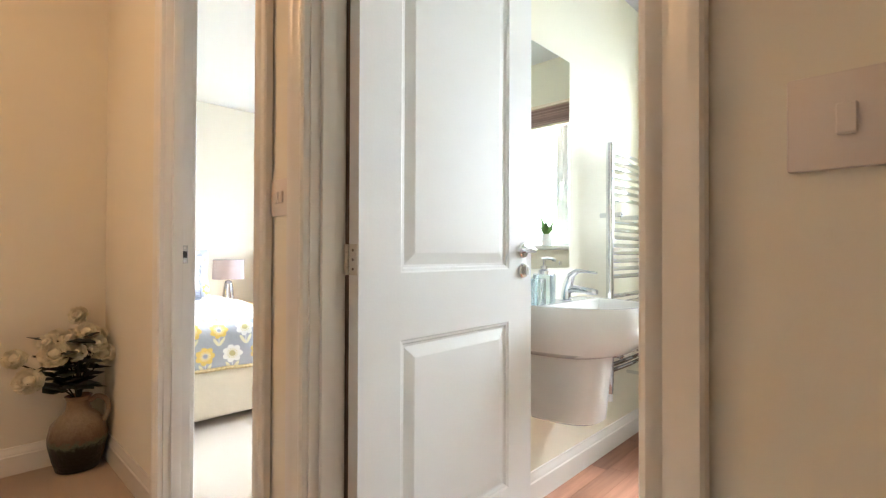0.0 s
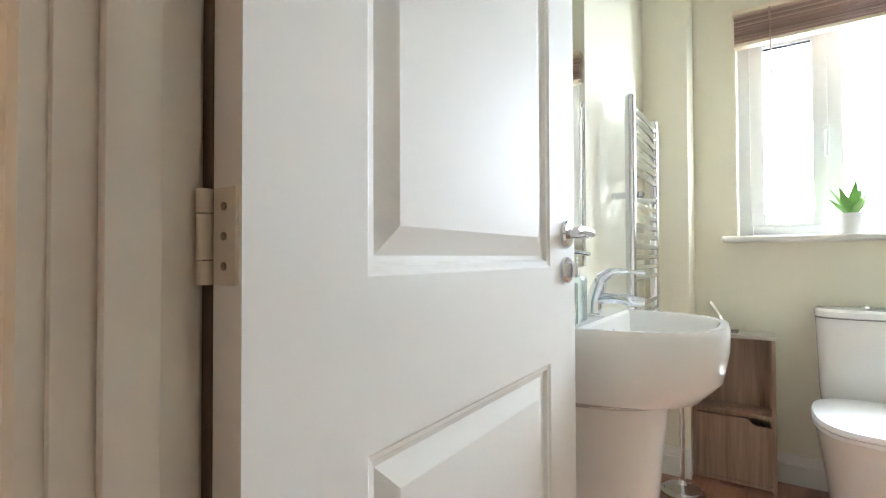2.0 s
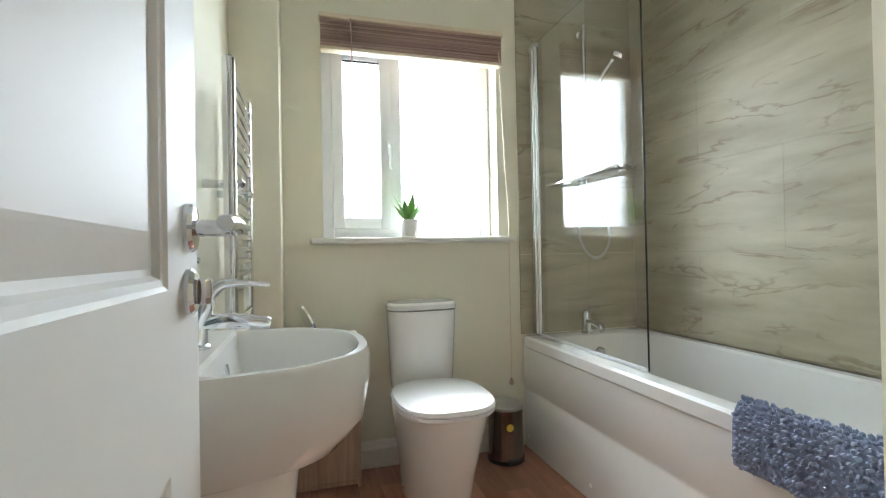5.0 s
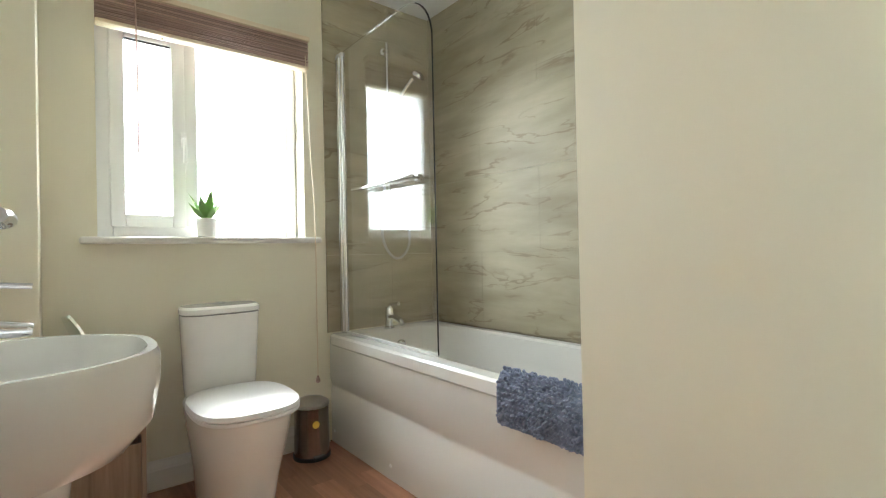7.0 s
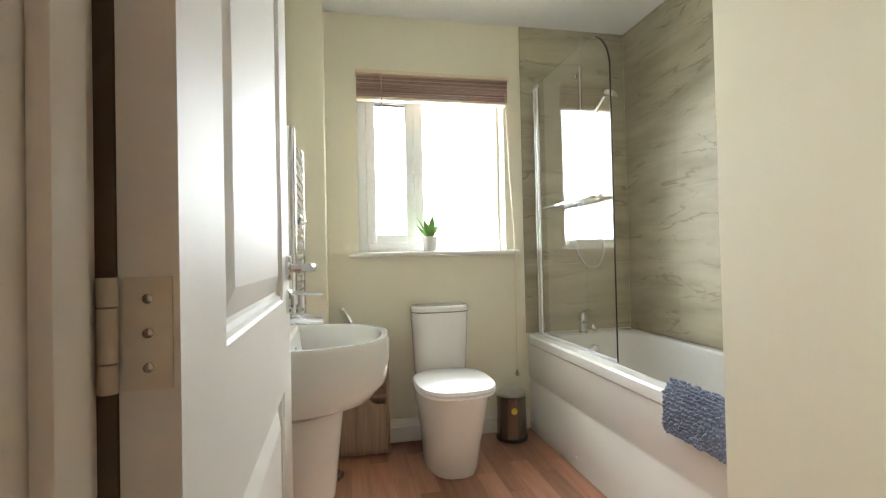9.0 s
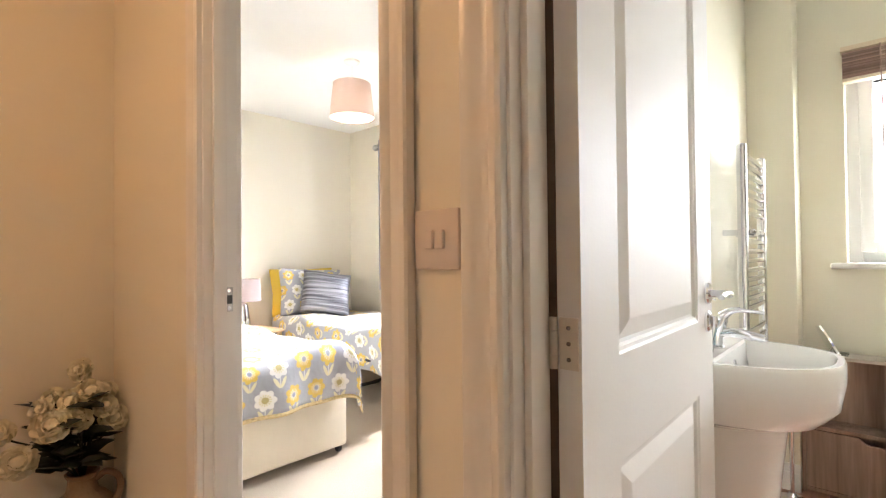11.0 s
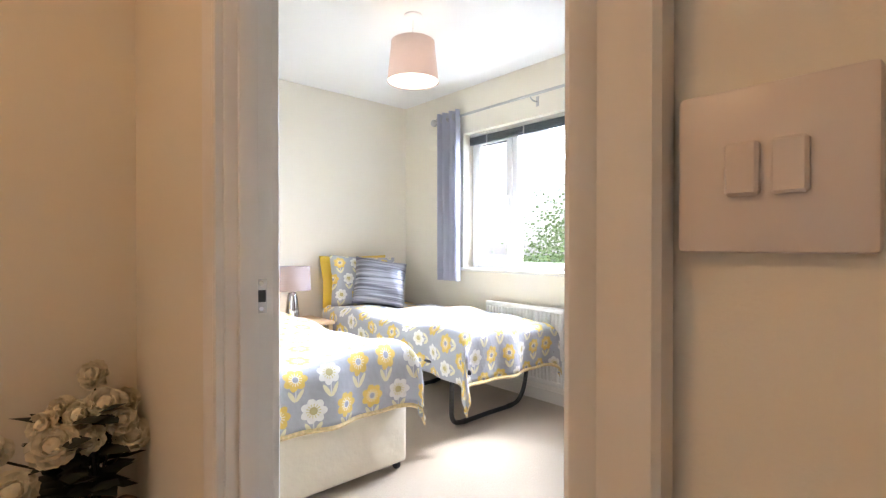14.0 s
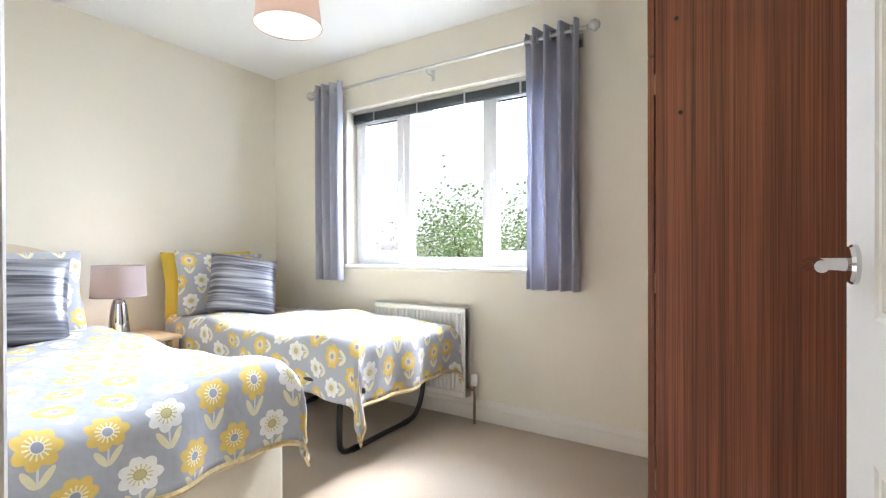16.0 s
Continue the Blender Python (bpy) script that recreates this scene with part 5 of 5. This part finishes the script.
def cloth_mesh(name, fn, nu, nv, material, parent, uvfn, thick=0.0, label=""):
    """A cloth sheet from fn(i/nu, j/nv), with its own flat cloth coordinates."""
    me = bpy.data.meshes.new(name)
    verts, faces, uvs = [], [], []
    for j in range(nv + 1):
        for i in range(nu + 1):
            verts.append(fn(i / nu, j / nv))
            uvs.append(uvfn(i / nu, j / nv))
    k = nu + 1
    for j in range(nv):
        for i in range(nu):
            faces.append((j * k + i, j * k + i + 1, (j + 1) * k + i + 1, (j + 1) * k + i))
    me.from_pydata(verts, [], faces)
    layer = me.uv_layers.new(name="UVMap")
    for loop in me.loops:
        layer.data[loop.index].uv = uvs[loop.vertex_index]
    me.materials.append(material)
    me.shade_smooth()
    ob = new(name, me)
    ob.parent = parent
    if thick:
        s = ob.modifiers.new("thickness", "SOLIDIFY")
        s.thickness, s.offset = thick, -1
    return tagged(ob, label)


def duvet(label, origin, length, width, top, side_drop, foot_drop, seed, far_drop, puff=0.035, print_cloth=None):
    """A quilt over a bed whose head is at x = 0 and which reaches along x, from y = 0 to width."""
    root = thing("floral_duvet", (*origin, 0), label, "duvet", "bed covers")
    L, Wd = length + foot_drop, width + side_drop + far_drop
    rnd = random.Random(seed)
    ph = [rnd.uniform(0, 6.28) for _ in range(8)]
    R = 0.06

    def hang(e):
        """Out and down for a cloth that goes e past a rounded edge."""
        if e <= 0:
            return 0.0, 0.0
        arc = R * math.pi / 2
        if e < arc:
            return R * math.sin(e / R), R * (1 - math.cos(e / R))
        return R, R + (e - arc)

    def fn(u, v):
        a, b = u * L, v * Wd - side_drop
        ea, eb0, eb1 = a - length + R, -b + R, b - width + R
        ox, dx = hang(ea)
        if eb0 > 0:
            oy, dy = hang(eb0)
            oy = -oy
        else:
            oy, dy = hang(eb1)
        x = min(a, length - R) + ox
        y = min(max(b, R), width - R) + oy
        drop = dx + dy - 0.5 * min(dx, dy)
        both = min(dx, dy)
        wave = 0.018 * math.sin(b * 13 + ph[0]) * min(1, dx * 6) + 0.010 * math.sin(b * 27 + ph[1]) * min(1, dx * 6)
        wave2 = 0.022 * math.sin(a * 9 + ph[2]) * min(1, dy * 6) + 0.010 * math.sin(a * 21 + ph[3]) * min(1, dy * 6)
        x += wave + both * 0.25
        y += (wave2 + both * 0.25) * (1 if oy > 0 else -1)
        z = top - drop
        flat = max(0.0, 1 - drop * 8)
        z += flat * puff * (0.5 + 0.5 * math.sin(a * 5.1 + ph[4]) * math.sin(b * 6.3 + ph[5])) + 0.008 * math.sin(a * 14 + b * 9 + ph[6]) * flat
        return (x, y, z)

    cloth_mesh("cover", fn, 90, 60, print_cloth or M_FLORAL, root, lambda u, v: (v * Wd, -u * L), 0.022)
    hem = [fn(1.0, v / 60) for v in range(61)]
    part("hem_lining", loft([[Vector(p) + Vector((-0.004 + 0.010 * math.cos(q), 0, -0.010 + 0.012 * math.sin(q))) for q in (0, 1.57, 3.14, 4.71)] for p in hem]), M_TRIMCLOTH, root, "spotted mustard lining at the hem")
    return root


def cushion(name, label, place, rx, ry, rz, w, h, t, material, category="cushion", uvscale=1.0):
    root = thing(name, place, label, category)
    root.matrix_world = pose(*place, rx, ry, rz)
    bpy.context.view_layer.update()

    def fn_side(s):
        def fn(u, v):
            x, z = (u * 2 - 1), (v * 2 - 1)
            full = max(0.0, (1 - x ** 4)) ** 0.5 * max(0.0, (1 - z ** 4)) ** 0.5
            pull = 1 - 0.06 * (1 - abs(x)) * abs(z) ** 3
            pull2 = 1 - 0.06 * (1 - abs(z)) * abs(x) ** 3
            return (x * w / 2 * pull2, s * t / 2 * full * (1 + 0.06 * math.sin(5 * u + 7 * v)), z * h / 2 * pull)
        return fn
    uv = lambda u, v: (u * w * uvscale, v * h * uvscale)
    cloth_mesh("front", fn_side(-1), 22, 22, material, root, uv)
    cloth_mesh("back", fn_side(1), 22, 22, material, root, uv)
    return root


def divan_bed():
    x0, x1, y0, y1 = BED_X0 + 0.06, -2.875, 0.89, 1.80
    root = thing("divan_bed", ((x0 + x1) / 2, (y0 + y1) / 2, 0), "single divan bed with cream quilted base", "bed")
    hx, hy = (x1 - x0) / 2, (y1 - y0) / 2
    part("divan_base", B(-hx, hx, -hy, hy, 0.045, 0.34, 0.02, 3), M_MATTRESS, root)
    part("mattress", B(-hx, hx, -hy, hy, 0.345, 0.555, 0.035, 4), M_MATTRESS, root)
    for sx in (-1, 1):
        for sy in (-1, 1):
            part("castor", lathe([(0.022, -0.010), (0.024, -0.006), (0.024, 0.006), (0.022, 0.010)], 18, m=Matrix.Translation((sx * (hx - 0.05), sy * (hy - 0.03), 0.0245)) @ pose(0, 0, 0, 90, 0, 0)), M_BLACK, root)
    ol = [(-hy, 0.3), (hy, 0.3), (hy, 0.78)] + [(hy * math.cos(t), 0.86 + 0.2 * math.sin(t)) for t in [math.pi * k / 16 for k in range(1, 16)]] + [(-hy, 0.78)]
    part("headboard", loft([[(d, y, z) for y, z in ol] for d in (-hx - 0.055, -hx - 0.003)]), M_HEAD, root, "curved cream fabric headboard")
    duvet("grey, yellow and white floral duvet on the divan", (x0 + 0.25, y0), x1 - x0 - 0.22, y1 - y0 + 0.03, 0.585, 0.10, 0.22, 4, 0.17, print_cloth=M_FLORAL_BIG)
    cushion("satin_cushion", "silver grey striped satin cushion leaning on the pillow", (-4.20, 1.38, 0.79), -18, 4, 82, 0.45, 0.42, 0.16, M_SILVER)
    cushion("floral_pillow", "floral pillow propped against the headboard", (-4.38, 1.42, 0.80), -14, 0, 86, 0.62, 0.44, 0.15, M_FLORAL, "pillow")
    return root


divan_bed()


def folding_bed():
    x0, x1, y0, y1 = BED_X0 + 0.06, -2.98, 2.26, 3.00
    root = thing("folding_bed", ((x0 + x1) / 2, (y0 + y1) / 2, 0), "folding guest bed on black tubular steel legs", "bed")
    hx, hy = (x1 - x0) / 2, (y1 - y0) / 2
    part("mattress", B(-hx, hx, -hy, hy, 0.40, 0.555, 0.04, 4), M_MATTRESS, root)
    rail = smooth_path([(-hx, -hy, 0.385), (hx - 0.05, -hy, 0.385), (hx, -hy + 0.05, 0.385), (hx, hy - 0.05, 0.385), (hx - 0.05, hy, 0.385), (-hx, hy, 0.385)], 5)
    part("frame_rail", tube(rail, 0.014, 12), M_FRAMEBLK, root)
    for x in (hx - 0.13, -hx + 0.2, -0.1):
        leg = smooth_path([(x + 0.04, -hy + 0.02, 0.385), (x + 0.02, -hy + 0.03, 0.16), (x, -hy + 0.06, 0.05), (x - 0.005, -hy + 0.14, 0.018), (x - 0.005, 0, 0.018), (x - 0.005, hy - 0.14, 0.018), (x, hy - 0.06, 0.05), (x + 0.02, hy - 0.03, 0.16), (x + 0.04, hy - 0.02, 0.385)], 6)
        part("leg_hoop", tube(leg, 0.0145, 12), M_FRAMEBLK, root)
        for y in (-hy + 0.16, hy - 0.16):
            part("rubber_foot", tube([(x - 0.005, y - 0.018, 0.017), (x - 0.005, y + 0.018, 0.017)], 0.017, 12), M_BLACK, root)
    duvet("grey, yellow and white floral duvet on the folding bed", (x0 + 0.06, y0 - 0.045), x1 - x0 + 0.02, y1 - y0 + 0.08, 0.58, 0.235, 0.235, 11, 0.16)
    cushion("yellow_pillow", "yellow pillow standing against the wall", (-4.54, 2.53, 0.79), -9, 0, 86, 0.62, 0.42, 0.13, M_YELLOW, "pillow")
    cushion("floral_pillow", "floral pillow leaning on a yellow pillow", (-4.42, 2.54, 0.79), -15, 3, 80, 0.58, 0.42, 0.14, M_FLORAL, "pillow")
    cushion("satin_cushion", "silver grey striped satin cushion on the folding bed", (-4.22, 2.56, 0.785), -22, 9, 66, 0.42, 0.39, 0.15, M_SILVER)
    return root


folding_bed()


def bedside_table():
    root = thing("bedside_table", (-4.42, 1.97, 0), "small pale wood bedside table between the beds", "bedside table")
    part("top", B(-0.2, 0.2, -0.19, 0.19, 0.50, 0.522, 0.005), M_PINE, root)
    for sx in (-0.17, 0.17):
        for sy in (-0.16, 0.16):
            part("leg", B(sx - 0.018, sx + 0.018, sy - 0.018, sy + 0.018, 0, 0.50, 0.003), M_PINE, root)
    part("shelf", B(-0.17, 0.17, -0.16, 0.16, 0.18, 0.198, 0.003), M_PINE, root)
    lamp = thing("bedside_lamp", (-4.40, 1.907, 0.522), "chrome bedside lamp with grey-mauve drum shade, lit", "lamp")
    part("base", lathe([(0.050, 0), (0.053, 0.004), (0.054, 0.03), (0.046, 0.12), (0.036, 0.19), (0.028, 0.215), (0.008, 0.222), (0.007, 0.27)], 36), M_CHROME, lamp)
    shade = lathe([(0.133, 0.235), (0.126, 0.405)], 48, close=False)
    drum = part("shade", shade, M_SHADE2, lamp, "grey-mauve drum shade")
    for z, r in ((0.235, 0.1335), (0.405, 0.1265)):
        part("shade_ring", lathe([(r, z - 0.002), (r + 0.0015, z), (r, z + 0.002)], 48, close=False), M_SHADE2, drum)
    return root


bedside_table()


def pendant():
    root = thing("pendant_lamp", (-3.16, 2.06, CEIL), "pink fabric drum pendant lamp, lit", "lamp")
    part("ceiling_rose", lathe([(0.05, 0), (0.05, -0.008), (0.035, -0.022), (0.012, -0.028), (0.003, -0.028)], 28), M_UPVC, root)
    part("flex", tube([(0, 0, -0.02), (0, 0, -0.25)], 0.0035, 8), M_UPVC, root)
    part("lamp_holder", lathe([(0.016, -0.20), (0.02, -0.23), (0.018, -0.27)], 18), M_UPVC, root)
    drum = part("shade", lathe([(0.144, -0.370), (0.120, -0.150)], 56, close=False), M_SHADE, root, "tapered pink fabric shade")
    part("diffuser", lathe([(0.141, -0.366), (0.10, -0.368), (0.02, -0.369)], 48), M_DIFF, root, "white diffuser disc")
    for r, z in ((0.1445, -0.370), (0.1205, -0.150)):
        part("shade_ring", lathe([(r, z - 0.002), (r + 0.0015, z), (r, z + 0.002)], 48, close=False), M_SHADE, drum)
    return root


pendant()


def wardrobe():
    root = thing("wardrobe", (-1.413, 2.60, 0), "tall reddish zebrano wardrobe with side panel to the door", "wardrobe")
    hx, hy, h, t = 0.285, 0.46, 1.76, 0.018
    part("side_panel", B(-hx + 0.02, hx, -hy, -hy + t, 0.0, h, 0.001, 1), M_WARD, root)
    part("side_panel", B(-hx + 0.02, hx, hy - t, hy, 0.0, h, 0.001, 1), M_WARD, root)
    part("top_panel", B(-hx + 0.02, hx, -hy + t, hy - t, h - t, h), M_WARD, root)
    part("base_panel", B(-hx + 0.02, hx, -hy + t, hy - t, 0.06, 0.06 + t), M_WARD, root)
    part("back_panel", B(hx - 0.006, hx - 0.001, -hy + t, hy - t, 0.06, h - t), M_WARD, root)
    for a, b in ((-hy + 0.001, -0.002), (0.002, hy - 0.001)):
        part("wardrobe_door", B(-hx - 0.001, -hx + 0.017, a, b, 0.06, h - 0.19, 0.001, 1), M_WARD, root)
        part("top_door", B(-hx - 0.001, -hx + 0.017, a, b, h - 0.185, h - 0.004, 0.001, 1), M_WARD, root)
    for z in (0.35, 0.92, 1.49):
        part("cabinet_hinge", B(-hx + 0.017, -hx + 0.021, -hy - 0.0015, -hy + 0.006, z - 0.03, z + 0.03), M_BRASS, root)
    for x, z in ((-0.2, 1.40), (0.21, 1.42), (-0.21, 1.665)):
        part("screw_cap", lathe([(0.006, 0), (0.006, 0.002), (0.002, 0.003)], 12, m=Matrix.Translation((x, -hy, z)) @ pose(0, 0, 0, 90, 0, 0)), M_BLACK, root)
    return root


wardrobe()


# ---- garden beyond the bedroom window ----
def garden_tree(place, h, spread, seed):
    root = thing("garden_tree", place, "leafy green garden tree outside the window", "tree")
    rnd = random.Random(seed)
    part("trunk", tube([(0, 0, 0), (0.05, 0.02, h * 0.3), (0.0, 0.05, h * 0.6)], [0.12, 0.10, 0.05], 10), M_BARK, root)
    clumps = []
    for k in range(9):
        a, q = rnd.uniform(0, 6.28), rnd.uniform(0.4, 1.0)
        tip = Vector((math.cos(a) * spread * q * 0.75, math.sin(a) * spread * q * 0.75, h * rnd.uniform(0.5, 0.95)))
        part("limb", tube(smooth_path([(0.02, 0.02, h * 0.35), tip * 0.5 + Vector((0, 0, h * 0.15)), tip], 3), [0.05, 0.045, 0.04, 0.03, 0.025, 0.02, 0.012], 7), M_BARK, root)
        clumps.append(tip)
    verts, faces = [], []
    for k in range(5200):
        c = rnd.choice(clumps) + Vector((rnd.gauss(0, spread * 0.24), rnd.gauss(0, spread * 0.24), rnd.gauss(0, h * 0.10)))
        s = rnd.uniform(0.05, 0.11)
        d = Vector((rnd.uniform(-1, 1), rnd.uniform(-1, 1), rnd.uniform(-0.6, 0.6))).normalized()
        e = d.orthogonal().normalized() * s * 0.45
        b = len(verts)
        verts += [c, c + d * s * 0.5 + e, c + d * s, c + d * s * 0.5 - e]
        faces.append((b, b + 1, b + 2, b + 3))
    me = bpy.data.meshes.new("crown")
    me.from_pydata(verts, [], faces)
    me.materials.append(M_TREELEAF)
    ob = new("crown", me)
    ob.parent = root
    tagged(ob, kind="stuff")
    return root


garden_tree((-7.0, 11.0, -3.0), 5.0, 2.0, 21)
garden_tree((-4.6, 12.5, -3.0), 5.0, 1.9, 22)
garden_tree((-9.2, 13.5, -3.0), 4.5, 2.2, 24)
garden_tree((-0.4, 12.0, -3.0), 3.9, 2.0, 23)


# ---- laminate planks of the bathroom floor ----
def floor_planks():
    rnd = random.Random(9)
    pw, k = 0.095, 0
    x = BATH_X0
    while x < 0.31:
        y = 0.75 - rnd.uniform(0.0, 0.4)
        while y < BATH_Y:
            ln = 0.42
            a, b = max(y, 0.75) + 0.0005, min(y + ln, BATH_Y) - 0.0005
            if b - a > 0.02:
                part("plank", B(x + 0.0005, x + pw - 0.0005, a, b, -0.006, 0.0), M_PLANK, bath_floor)
            y += ln
        x += pw


floor_planks()
